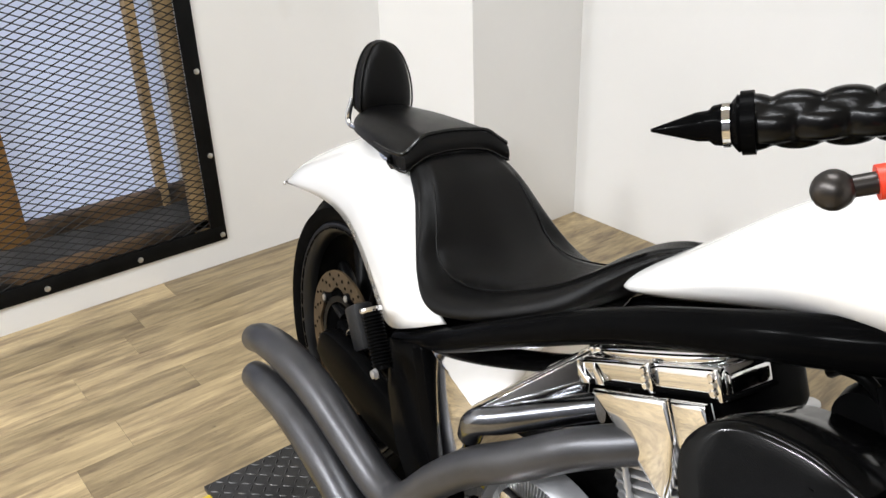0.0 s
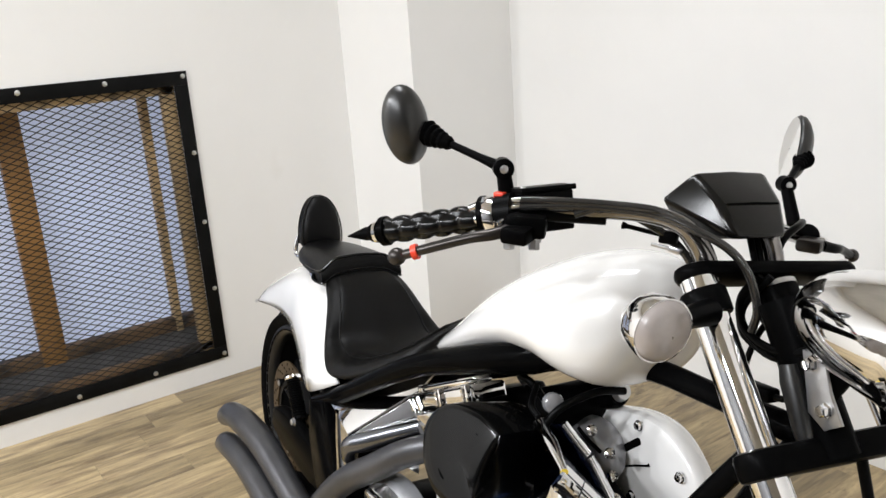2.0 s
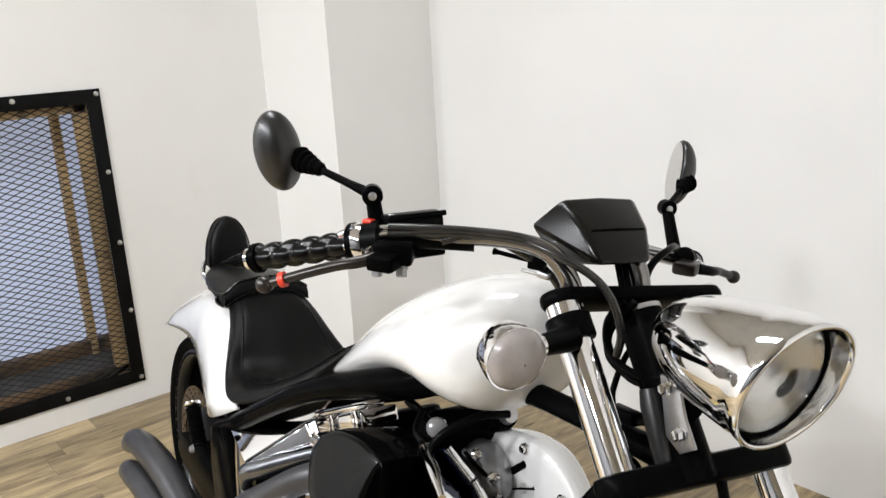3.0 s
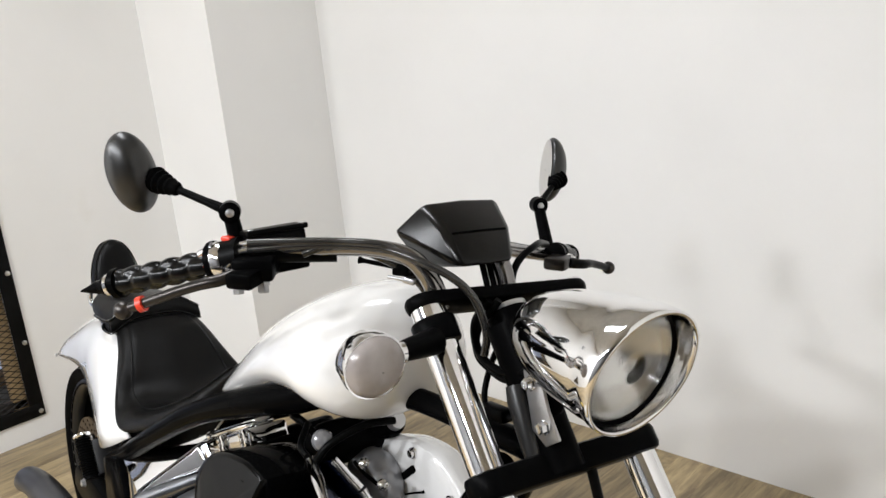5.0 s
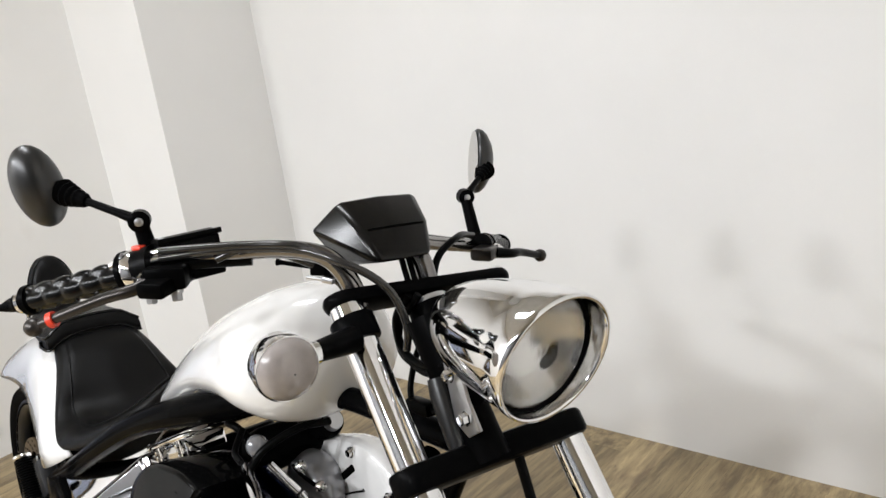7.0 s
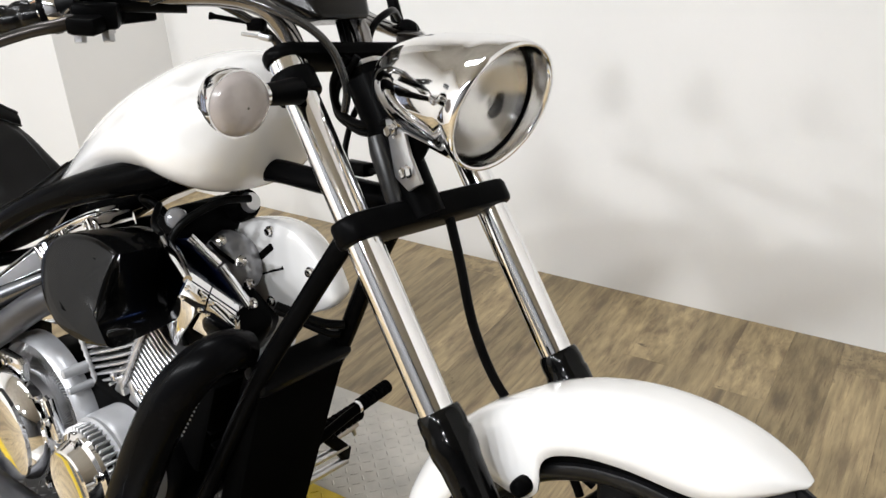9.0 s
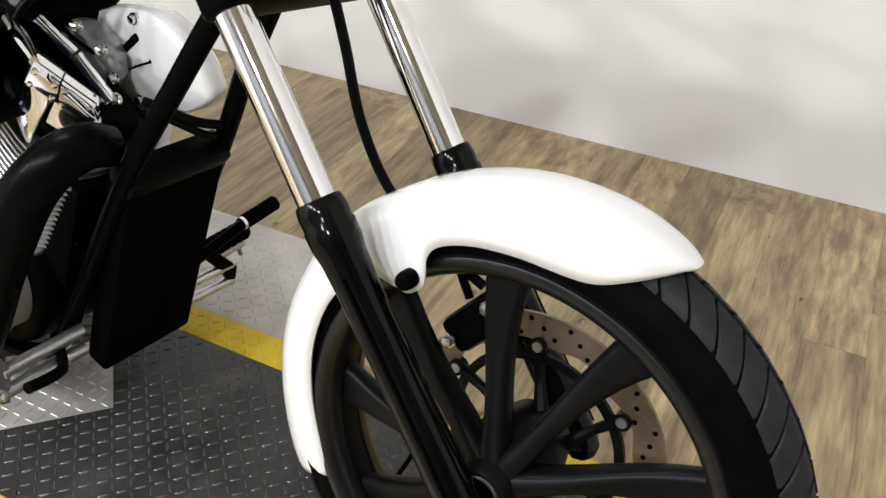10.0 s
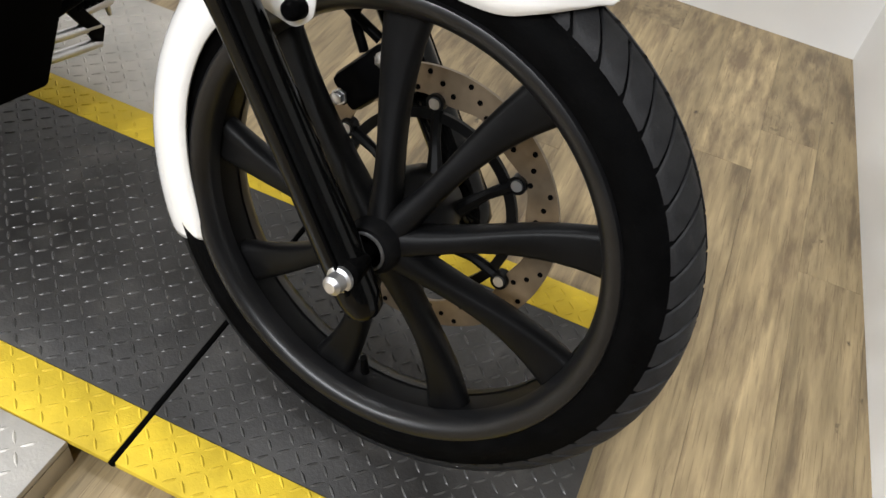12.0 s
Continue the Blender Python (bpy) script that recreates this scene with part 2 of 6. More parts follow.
# Lit copy of the brown timber: orange light on the middle mullion, as colour.
M_AMBER = material("orange_lit_timber", (0.30, 0.155, 0.045), 0.5, vary=0.3, scale=7, bump=0.3, bump_scale=60, stretch=(1, 1, 0.25), stain=(0.12, 0.06, 0.02), stain_at=0.58, stain_scale=6)
M_WIRE = material("black_expanded_steel", (0.014, 0.013, 0.012), 0.5, 0.0, vary=0.3, spec=0.15)
M_SCREW = material("zinc_screw_head", (0.6, 0.6, 0.58), 0.3, 1.0)
# The pane's own emission stands in for daylight behind the opening.
M_SKYPANE = glow_material("glowing_daylight_pane", (0.50, 0.56, 0.72), 0.32)
M_DARKWOOD = material("dark_stained_timber", (0.16, 0.095, 0.045), 0.7, vary=0.5, scale=8, bump=0.4, bump_scale=60, stretch=(1, 0.25, 1), stain=(0.02, 0.015, 0.012), stain_at=0.5, stain_scale=6)
M_JAMB = material("grey_brown_weathered_timber", (0.46, 0.32, 0.16), 0.7, vary=0.4, scale=9, bump=0.4, bump_scale=60, stretch=(1, 1, 0.2), stain=(0.05, 0.04, 0.028), stain_at=0.55, stain_scale=9)
M_SILL = material("dusty_grey_sill", (0.07, 0.068, 0.066), 0.8, vary=0.4, scale=10, bump=0.3)


def meshed_window():
    y0, y1, z0, z1 = WIN
    ob = thing("window_1", "black steel framed opening covered with expanded metal mesh, brown timber behind", "window")
    ob["kind"] = "structure"
    fw = 0.05
    X = XA + 0.004
    for nm, a, b, c, d in (("frame", y0, y1, z1 - fw, z1), ("frame", y0, y1, z0, z0 + fw), ("frame", y0, y0 + fw, z0 + fw, z1 - fw), ("frame", y1 - fw, y1, z0 + fw, z1 - fw)):
        part(nm, block((0.008, b - a, d - c), (X, (a + b) / 2, (c + d) / 2), bevel=0.0015), M_FRAME, ob, "black steel strip")
    ys = [0.18, -0.095, -0.372, -0.65, -0.885]
    zs = [1.19, 0.909, 0.644, 0.378, 0.105]
    for y in ys:
        for z in (zs[0], zs[-1]):
            part("screw", lathe([(0, 0.009), (0.003, 0.0085), (0.005, 0.005)], (X + 0.004, y, z), (1, 0, 0), 10), M_SCREW, ob)
    for z in zs[1:-1]:
        for y in (ys[0], ys[-1]):
            part("screw", lathe([(0, 0.009), (0.003, 0.0085), (0.005, 0.005)], (X + 0.004, y, z), (1, 0, 0), 10), M_SCREW, ob)
    # timber lining just behind the strip
    for a, b, c, d in ((y1 - fw - 0.045, y1 - fw + 0.005, z0, z1), (y0 + fw - 0.005, y0 + fw + 0.04, z0, z1), (y0 + fw, y1 - fw, z1 - fw - 0.03, z1 - fw + 0.005)):
        part("lining", block((0.03, b - a, d - c), (XA - 0.03, (a + b) / 2, (c + d) / 2), bevel=0.003), M_JAMB, ob, "weathered grey-brown timber lining")
    # deep reveal
    D = XA - 0.27
    part("reveal", block((0.27, 0.02, z1 - z0), (XA - 0.14, y1 + 0.0, (z0 + z1) / 2)), M_WALL, ob)
    part("reveal", block((0.27, 0.02, z1 - z0), (XA - 0.14, y0 - 0.0, (z0 + z1) / 2)), M_WALL, ob)
    part("window_sill", slab([(XA - 0.275, z0), (XA - 0.005, z0), (XA - 0.005, z0 + 0.03), (D + 0.08, 0.178), (XA - 0.275, 0.178)], y1 - y0, "xz", (y0 + y1) / 2, 0.003), M_SILL, ob, "dusty grey sloping sill")
    part("lining", block((0.03, y1 - y0 - 0.02, 0.035), (XA - 0.03, (y0 + y1) / 2, z0 + fw + 0.0125), bevel=0.003), M_DARKWOOD, ob, "dark timber lining")
    # inner timber frame with its mullion
    for a, b, c, d in ((0.07, 0.098, z0, z1), (-0.435, -0.35, z0, z1), (y0, -0.86, z0, z1)):
        part("mullion", block((0.05, b - a, d - c), (D + 0.06, (a + b) / 2, (c + d) / 2), bevel=0.004), M_AMBER if a < -0.4 and b > -0.5 else M_JAMB, ob, "orange-brown timber mullion")
    part("mullion", block((0.05, y1 - y0, 0.06), (D + 0.055, (y0 + y1) / 2, 0.20), bevel=0.004), M_DARKWOOD, ob, "dark weathered timber bottom rail")
    part("mullion", block((0.05, y1 - y0, 0.05), (D + 0.055, (y0 + y1) / 2, 1.2), bevel=0.004), M_RUST, ob)
    part("pane", block((0.006, y1 - y0 + 0.3, z1 - z0 + 0.2), (D + 0.01, (y0 + y1) / 2, (z0 + z1) / 2)), M_SKYPANE, ob, "pale blue pane, daylight given as its own glow", smooth=0)
    # a dark latch box in the lower corner
    part("latch", block((0.05, 0.13, 0.16), (XA - 0.06, -0.795, 0.285), bevel=0.006), M_FRAME, ob, "black latch box")


meshed_window()


def expanded_mesh():
    """Diamond mesh: zigzag strands that touch at the knuckles."""
    y0, y1, z0, z1 = WIN[0] + 0.03, WIN[1] - 0.03, WIN[2] + 0.03, WIN[3] - 0.03
    py, pz, w, x = 0.0490, 0.0225, 0.0019, XA - 0.006
    verts, faces = [], []
    strands, cols = int((z1 - z0) / (pz / 2)), int((y1 - y0) / (py / 2))
    for k in range(strands + 1):
        base = len(verts)
        for c in range(cols + 1):
            up = (c + k) % 2
            y = y0 + c * py / 2
            z = z0 + k * pz / 2 + (up - 0.5) * pz * 0.5
            xo = 0.004 * (up - 0.5)
            for dz, dx in ((-w, 0), (0, 0.0016), (w, 0), (0, -0.0016)):
                verts.append((x + xo + dx, y, min(max(z + dz, z0), z1)))
            if c:
                p, q = base + 4 * (c - 1), base + 4 * c
                for n in range(4):
                    faces.append((p + n, p + (n + 1) % 4, q + (n + 1) % 4, q + n))
    me = bpy.data.meshes.new("mesh_screen")
    me.from_pydata(verts, [], faces)
    me.materials.append(M_WIRE)
    ob = new("mesh_screen", me)
    return tagged(ob, "black expanded steel mesh screen over the opening", "mesh screen", kind="stuff")


expanded_mesh()

# ---- the lift table ----
LIFT = 0.056
M_PLATE = material("worn_dark_diamond_plate", (0.030, 0.0285, 0.027), 0.46, 0.2, vary=0.5, scale=7, bump=0.25, bump_scale=260, rough_vary=0.2, stain=(0.068, 0.063, 0.057), stain_at=0.57, stain_scale=8)
M_SILVER = material("bright_aluminium_diamond_plate", (0.46, 0.44, 0.405), 0.46, 0.6, vary=0.22, scale=9, bump=0.15, bump_scale=260, stain=(0.36, 0.33, 0.29), stain_at=0.6)
M_YELLOW = material("yellow_safety_paint", (0.60, 0.43, 0.035), 0.55, spec=0.2, vary=0.2, scale=14, bump=0.25, bump_scale=240, stain=(0.34, 0.25, 0.06), stain_at=0.66, stain_scale=14)
M_SKIRT = material("bare_aluminium_skirt", (0.6, 0.58, 0.55), 0.28, 0.9, vary=0.12, scale=12)


M_WORN = material("worn_bright_tread", (0.062, 0.06, 0.058), 0.36, 0.4, vary=0.4, scale=9, rough_vary=0.25)


def tread(x0, x1, y0, y1, z, inside=None, pitch=0.0285, long=0.021, wide=0.0052, high=0.0016):
    """The raised lozenges of a chequer plate, turned alternately."""
    verts, faces = [], []
    nx, ny = int((x1 - x0) / pitch) + 1, int((y1 - y0) / pitch) + 1
    for i in range(nx):
        for j in range(ny):
            cx, cy = x0 + (i + 0.5) * pitch, y0 + (j + 0.5) * pitch
            if cx + 0.007 > x1 or cy + 0.007 > y1 or (inside and not inside(cx, cy)):
                continue
            a = radians(45 if (i + j) % 2 else -45) + random.uniform(-0.03, 0.03)
            ux, uy = math.cos(a), math.sin(a)
            b = len(verts)
            for s, t, h in ((-1, 0, 0), (-0.35, -1, 0), (0.35, -1, 0), (1, 0, 0), (0.35, 1, 0), (-0.35, 1, 0), (-0.45, 0, 1), (0.45, 0, 1)):
                p, q = s * long / 2, t * wide / 2
                verts.append((cx + p * ux - q * uy, cy + p * uy + q * ux, z + (high if h else -0.0004)))
            faces += [(b, b + 1, b + 6), (b + 1, b + 2, b + 7, b + 6), (b + 2, b + 3, b + 7), (b + 3, b + 4, b + 7), (b + 4, b + 5, b + 6, b + 7), (b + 5, b, b + 6)]
    me = bpy.data.meshes.new("tread")
    me.from_pydata(verts, [], faces)
    return me


def plate(name, x0, x1, y0, y1, mat, parent, label, z=LIFT, thick=0.012, outline=None, inside=None, pitch=0.0205):
    pts = outline or [(x0, y0), (x1, y0), (x1, y1), (x0, y1)]
    ob = part(name, slab(pts, thick, "xy", z - thick / 2, 0.0015), mat, parent, label, smooth=30)
    me = tread(x0, x1, y0, y1, z, inside, pitch, pitch * 1.1, pitch * 0.27)
    me.materials.append(M_WORN if mat == M_PLATE else mat)
    t = new("tread", me)
    t.parent = ob
    tagged(t, kind="stuff")
    return ob


def lift_table():
    lift = thing("lift_table", "low motorcycle lift table of dark chequer plate with yellow painted edges", "lift table")
    GAP = 1.437
    plate("deck", -0.235, GAP - 0.004, -0.358, 0.077, M_PLATE, lift, "worn dark chequer plate deck")
    plate("front_deck", GAP + 0.004, 1.985, -0.358, 0.077, M_PLATE, lift, "worn dark chequer plate end section")
    for a, b in ((-0.205, GAP - 0.004), (GAP + 0.004, 1.985)):
        plate("edge_strip", a, b, -0.438, -0.3585, M_YELLOW, lift, "yellow painted edge strip")
        plate("edge_strip", a, b, 0.0775, 0.149, M_YELLOW, lift, "yellow painted edge strip")
    part("hinge", tube([(GAP, -0.44, LIFT - 0.004), (GAP - 0.002, 0.149, LIFT - 0.004)], 0.005, 10, smooth=False), M_DARK, lift, "black hinge rod")
    for x0, x1 in ((-0.2, 1.40), (1.46, 1.96)):
        part("side_rail", block((x1 - x0, 0.5, LIFT - 0.014), ((x0 + x1) / 2, -0.145, (LIFT - 0.014) / 2), bevel=0.003), M_DARK, lift, "dark steel underframe")
    return lift


lift_table()


def side_extension(y0, y1, x1, turned, label, x0):
    ob = thing("side_extension", label, "lift extension", "lift extensions")
    r = 0.12
    pts = [(x0, y0), (x1, y0)] if not turned else [(x0, y0), (x1 - r, y0)]
    if turned:
        pts += [(x1 - r + r * math.sin(a), y0 + r - r * math.cos(a)) for a in np.linspace(0.2, 1.5, 7)] + [(x1, y1), (x0, y1)]
    else:
        pts += [(x1, y1 - r)] + [(x1 - r + r * math.cos(a), y1 - r + r * math.sin(a)) for a in np.linspace(0.1, 1.5, 7)] + [(x0, y1)]
    ok = lambda x, y: (x < x1 - r or (abs(y - (y0 if turned else y1)) > r * 0.9 or x < x1 - r * 0.8))
    plate("deck", x0 + 0.01, x1 - 0.02, y0 + 0.01, y1 - 0.012, M_SILVER, ob, "", LIFT - 0.003, 0.012, pts, ok, 0.0225)
    part("side_skirt", slab([(q[0], q[1]) for q in pts], LIFT - 0.017, "xy", (LIFT - 0.017) / 2 + 0.001), M_SKIRT, ob, "bare aluminium side skirt", smooth=30)
    part("underframe", block((x1 - x0 - 0.14, y1 - y0 - 0.05, LIFT - 0.018), ((x1 + x0 - 0.12) / 2, (y0 + y1) / 2, (LIFT - 0.018) / 2), bevel=0.002), M_DARK, ob, "dark steel underframe")
    return ob


side_extension(0.1505, 0.455, 1.13, False, "bright aluminium chequer plate side extension with a rounded corner", 0.3)
side_extension(-0.80, -0.4395, 1.37, True, "bright aluminium chequer plate side extension on the near edge", 0.75)
loose = thing("loose_plate", "square of bright chequer plate lying askew on the lift deck", "metal plate", m=pose(0.79, -0.14, LIFT + 0.0045, 0, 0, 45))
plate("sheet", -0.095, 0.095, -0.095, 0.095, M_SILVER, loose, "", 0.0, 0.003)

# ---- the motorcycle ----
# Its own frame: x ahead from the rear axle, y to its left, z up from the deck. It leans on its side stand.
BIKE = pose(-0.1126, 0.0129, 0.0581, 0, 0, -7) @ pose(0, 0, 0, -6.5)
# The steered front end: forks, the bar with all that sits on it, and the wheel about its hub.
FORKS = BIKE.inverted() @ pose(1.651, -0.2217, 0.0602, 0, 0, -12.3) @ pose(0, 0, 0, -7.8)
FRONT = BIKE.inverted() @ pose(1.651, -0.2217, 0.0602, 0, 0, -12.3) @ pose(0, -0.025, 0, -7.8)
WHEEL = BIKE.inverted() @ pose(1.677, -0.186, 0.387, 0, 0, -6.5) @ pose(0, 0, 0, -11.5)
bike = thing("motorcycle", "white and black chopper motorcycle with long chrome forks", "motorcycle", m=BIKE)


def bp(name, bm, mat, label="", parent=None, smooth=40):
    return part(name, bm, mat, parent or bike, label, smooth)


def fp(name, bm, mat, label="", parent=None, smooth=40):
    return part(name, bm, mat, parent or bike, label, smooth, FRONT)


def kp(name, bm, mat, label="", parent=None, smooth=40):
    return part(name, bm, mat, parent or bike, label, smooth, FORKS)


def wp(name, bm, mat, label="", parent=None, smooth=40):
    return part(name, bm, mat, parent or bike, label, smooth, WHEEL)


def facets(name, corners, faces, mat, label, thick=0.004, parent=None):
    """A folded sheet: named corners, and the flat faces between them."""
    bm = bmesh.new()
    v = {k: bm.verts.new(p) for k, p in corners.items()}
    for f in faces:
        bm.faces.new([v[k] for k in f.split()])
    ob = shell(bp(name, bm, mat, label, parent, 12), thick, 0.0)
    return round_off(ob, 0.0015, 2, 10)


def through_stations(stations, k=5):
    """Stations made denser by a smooth curve through every number of them."""
    a = np.array(stations, float)
    t = np.arange(len(a))
    out = []
    p = np.vstack([2 * a[0] - a[1], a, 2 * a[-1] - a[-2]])
    for i in range(1, len(p) - 2):
        for j in range(k):
            u = j / k
            out.append(0.5 * (2 * p[i] + (p[i + 1] - p[i - 1]) * u + (2 * p[i - 1] - 5 * p[i] + 4 * p[i + 1] - p[i + 2]) * u * u + (3 * p[i] - p[i - 1] - 3 * p[i + 1] + p[i + 2]) * u ** 3))
    out.append(a[-1])
    return [tuple(float(v) for v in q) for q in out]


# -- wheels --
def tyre_profile(R, w, rim):
    """Half-round section, from one bead over the tread to the other."""
    pts = []
    for a in np.linspace(-1, 1, 25):
        y = a * w / 2
        side = abs(a)
        if side < 0.8:
            r = R - (R - rim) * 0.42 * (side / 0.8) ** 2.6
        else:
            q = (side - 0.8) / 0.2
            r = R - (R - rim) * (0.42 + 0.58 * q)
            y = math.copysign(w / 2 * (0.97 + 0.03 * math.sin(q * math.pi)) - (0.12 * w * q ** 3), a)
        pts.append((y, r))
    return pts


def tread_block(R, w, rim, n, side):
    """One slanted shoulder block of the tread, standing proud of the carcass."""
    prof = [p for p in tyre_profile(R, w, rim) if abs(p[0]) < 0.485 * w]
    ys = np.array([p[0] for p in prof])
    rs = np.array([p[1] for p in prof])
    bm = bmesh.new()
    pitch = 2 * math.pi / n
    low, high = [], []
    for u in np.linspace(0, 1, 8):
        y = side * w * (0.035 + 0.435 * u)
        r = float(np.interp(y, ys, rs))
        a = -0.19 * u ** 1.5
        gap = 0.09 + 0.07 * u
        ends = (a + pitch * gap, a + pitch * (1 - 0.04))
        low.append([(r * math.cos(q), y, r * math.sin(q)) for q in ends])
        high.append([((r + 0.0032) * math.cos(q), y, (r + 0.0032) * math.sin(q)) for q in ends])
    skin(bm, [[l[0], l[1], h[1], h[0]] for l, h in zip(low, high)])
    return bm


def lay_treads(put, root, centre, R, w, rim, n, mat):
    m = Matrix.Translation(centre)
    for side in (-1, 1):
        bm = tread_block(R, w, rim, n, side)
        bm.transform(m)
        first = put("tread_block", bm, mat, "", root, 30)
        fm = {wp: WHEEL, bp: Matrix.Identity(4)}[put] @ m
        for k in range(1, n):
            ob = new("tread_block", first.data)
            ob.parent = root
            ob.matrix_basis = fm @ Matrix.Rotation(2 * math.pi * k / n + (math.pi / n if side > 0 else 0), 4, "Y") @ fm.inverted()


def spoke(a, r0, r1, w0, w1, t, dish):
    """One cast spoke: deep and narrow at the hub, slender, then flaring to the rim; its near side dished."""
    rings = []
    for u in np.linspace(0, 1, 13):
        r = r0 + (r1 - r0) * u
        w = (w0 * (1 - u) ** 4 + 0.017 + (w1 - 0.017) * u ** 1.9) / 2
        th = t * (1.0 - 0.3 * u) / 2
        c0 = -dish * (1 - u) ** 1.6
        b = a + 0.05 * math.sin(math.pi * u)
        d, s = Vector((math.cos(b), 0, math.sin(b))), Vector((-math.sin(b), 0, math.cos(b)))
        c = d * r + Vector((0, c0, 0))
        yv = Vector((0, 1, 0))
        rings.append([c + s * w * p + yv * th * q for p, q in ((1, 0.15), (0.86, 0.65), (0.5, 1), (-0.5, 1), (-0.86, 0.65), (-1, 0.15), (-1, -0.3), (-0.9, -0.75), (-0.62, -1), (0, -1.12 + 0.3 * u), (0.62, -1), (0.9, -0.75), (1, -0.3))])
    return rings


def drilled_disc(r0, r1, y, thick, holes, m):
    """A brake disc ring with a scalloped inner edge and small holes shown by dark plugs."""
    bm = bmesh.new()
    n = 96
    rings = []
    for k in range(n):
        a = 2 * math.pi * k / n
        ri = r0 + 0.0035 * math.cos(10 * a)
        c, s = math.cos(a), math.sin(a)
        rings.append([(ri * c, y - thick / 2, ri * s), (r1 * c, y - thick / 2, r1 * s), (r1 * c, y + thick / 2, r1 * s), (ri * c, y + thick / 2, ri * s)])
    vs = [[bm.verts.new(p) for p in r] for r in rings]
    for i in range(n):
        p, q = vs[i], vs[(i + 1) % n]
        for k in range(4):
            bm.faces.new((p[k], p[(k + 1) % 4], q[(k + 1) % 4], q[k]))
    bm.transform(m)
    return bm


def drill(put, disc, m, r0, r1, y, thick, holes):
    """Small black plugs that stand in for the shaded bores, in slanting rows of three."""
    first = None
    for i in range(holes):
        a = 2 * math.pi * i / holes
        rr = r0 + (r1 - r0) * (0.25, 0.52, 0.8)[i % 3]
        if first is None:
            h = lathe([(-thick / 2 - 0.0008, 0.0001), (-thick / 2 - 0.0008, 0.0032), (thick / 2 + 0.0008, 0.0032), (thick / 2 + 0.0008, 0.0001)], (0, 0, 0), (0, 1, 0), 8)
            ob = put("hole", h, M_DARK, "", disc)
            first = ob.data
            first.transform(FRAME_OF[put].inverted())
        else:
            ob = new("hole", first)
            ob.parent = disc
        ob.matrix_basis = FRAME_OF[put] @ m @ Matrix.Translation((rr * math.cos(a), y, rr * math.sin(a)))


FRAME_OF = {wp: WHEEL, bp: Matrix.Identity(4)}


def wheel(name, centre, R, w, rim, put, rim_w, spokes, disc_y, disc_r, label, base_angle, treads, disc_mat):
    m = Matrix.Translation(centre)
    h = rim_w / 2
    section = [(-h - 0.004, rim - 0.004), (-h - 0.004, rim + 0.008), (-h + 0.004, rim + 0.006), (-h + 0.02, rim - 0.004), (0, rim - 0.008), (h - 0.02, rim - 0.004), (h - 0.004, rim + 0.006), (h + 0.004, rim + 0.008), (h + 0.004, rim - 0.004),
               (h - 0.006, rim - 0.009), (h - 0.014, rim - 0.012), (0.012, rim - 0.0135), (-0.012, rim - 0.0135), (-h + 0.014, rim - 0.012), (-h + 0.006, rim - 0.009), (-h - 0.004, rim - 0.004)]
    root = put(name, lathe(section, centre, (0, 1, 0), 112, caps=False), M_RIM, label)
    for s in (-1, 1):
        put("rim_lip", lathe([(s * (h - 0.018), rim - 0.0145), (s * (h - 0.007), rim - 0.0125), (s * (h + 0.004), rim - 0.007), (s * (h + 0.008), rim - 0.001), (s * (h + 0.010), rim + 0.006), (s * (h + 0.008), rim + 0.011), (s * (h + 0.002), rim + 0.014), (s * (h - 0.008), rim + 0.008)], centre, (0, 1, 0), 112, caps=False), M_LIP, "satin dark rim lip", root)
    t = put("tyre", lathe(tyre_profile(R, w, rim), centre, (0, 1, 0), 112, caps=False), M_RUBBER, "black rubber tyre", root, 60)
    lay_treads(put, root, centre, R, w, rim, treads, M_TREAD if put == wp else M_RUBBER)
    for i in range(spokes):
        a = base_angle + 2 * math.pi * i / spokes
        bm = bmesh.new()
        skin(bm, spoke(a, 0.024, rim - 0.010, 0.020, 0.057, 0.040, 0.036))
        bm.transform(m)
        put("spoke", bm, M_RIM, "", root, 62)
    put("hub", lathe([(-0.052, 0.004), (-0.052, 0.017), (-0.066, 0.019), (-0.074, 0.022), (-0.074, 0.027), (-0.066, 0.031), (-0.05, 0.033), (-0.03, 0.042), (-0.008, 0.056), (0.02, 0.058), (0.05, 0.05), (0.07, 0.045), (0.07, 0.02)], centre, (0, 1, 0), 48), M_RIM, "", root)
    put("hub_ring", lathe([(-0.072, 0.0195), (-0.0765, 0.0205), (-0.0765, 0.0225), (-0.072, 0.0235)], centre, (0, 1, 0), 40, caps=False), M_ALU, "thin bright ring round the axle", root)
    d = put("brake_disc", drilled_disc(disc_r - 0.036, disc_r, disc_y, 0.005, 45, m), disc_mat, "drilled steel brake disc with brown dust", root)
    put("disc_carrier", lathe([(disc_y - 0.003, disc_r - 0.062), (disc_y - 0.003, disc_r - 0.05), (disc_y + 0.003, disc_r - 0.05), (disc_y + 0.003, disc_r - 0.062), (disc_y - 0.003, disc_r - 0.062)], centre, (0, 1, 0), 64, caps=False), M_RIM, "black disc carrier ring", d)
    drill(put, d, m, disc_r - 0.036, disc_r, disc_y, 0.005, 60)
    for i in range(6):
        a = base_angle + 0.3 + math.pi * i / 3
        bm = bmesh.new()
        s = math.copysign(1, disc_y)
        tube([(0.05 * math.cos(a - 0.25), disc_y - s * 0.012, 0.05 * math.sin(a - 0.25)), (0.085 * math.cos(a - 0.05), disc_y - s * 0.004, 0.085 * math.sin(a - 0.05)), ((disc_r - 0.04) * math.cos(a), disc_y, (disc_r - 0.04) * math.sin(a))], [0.010, 0.006, 0.008], 8, 4, bm=bm)
        bm.transform(m)
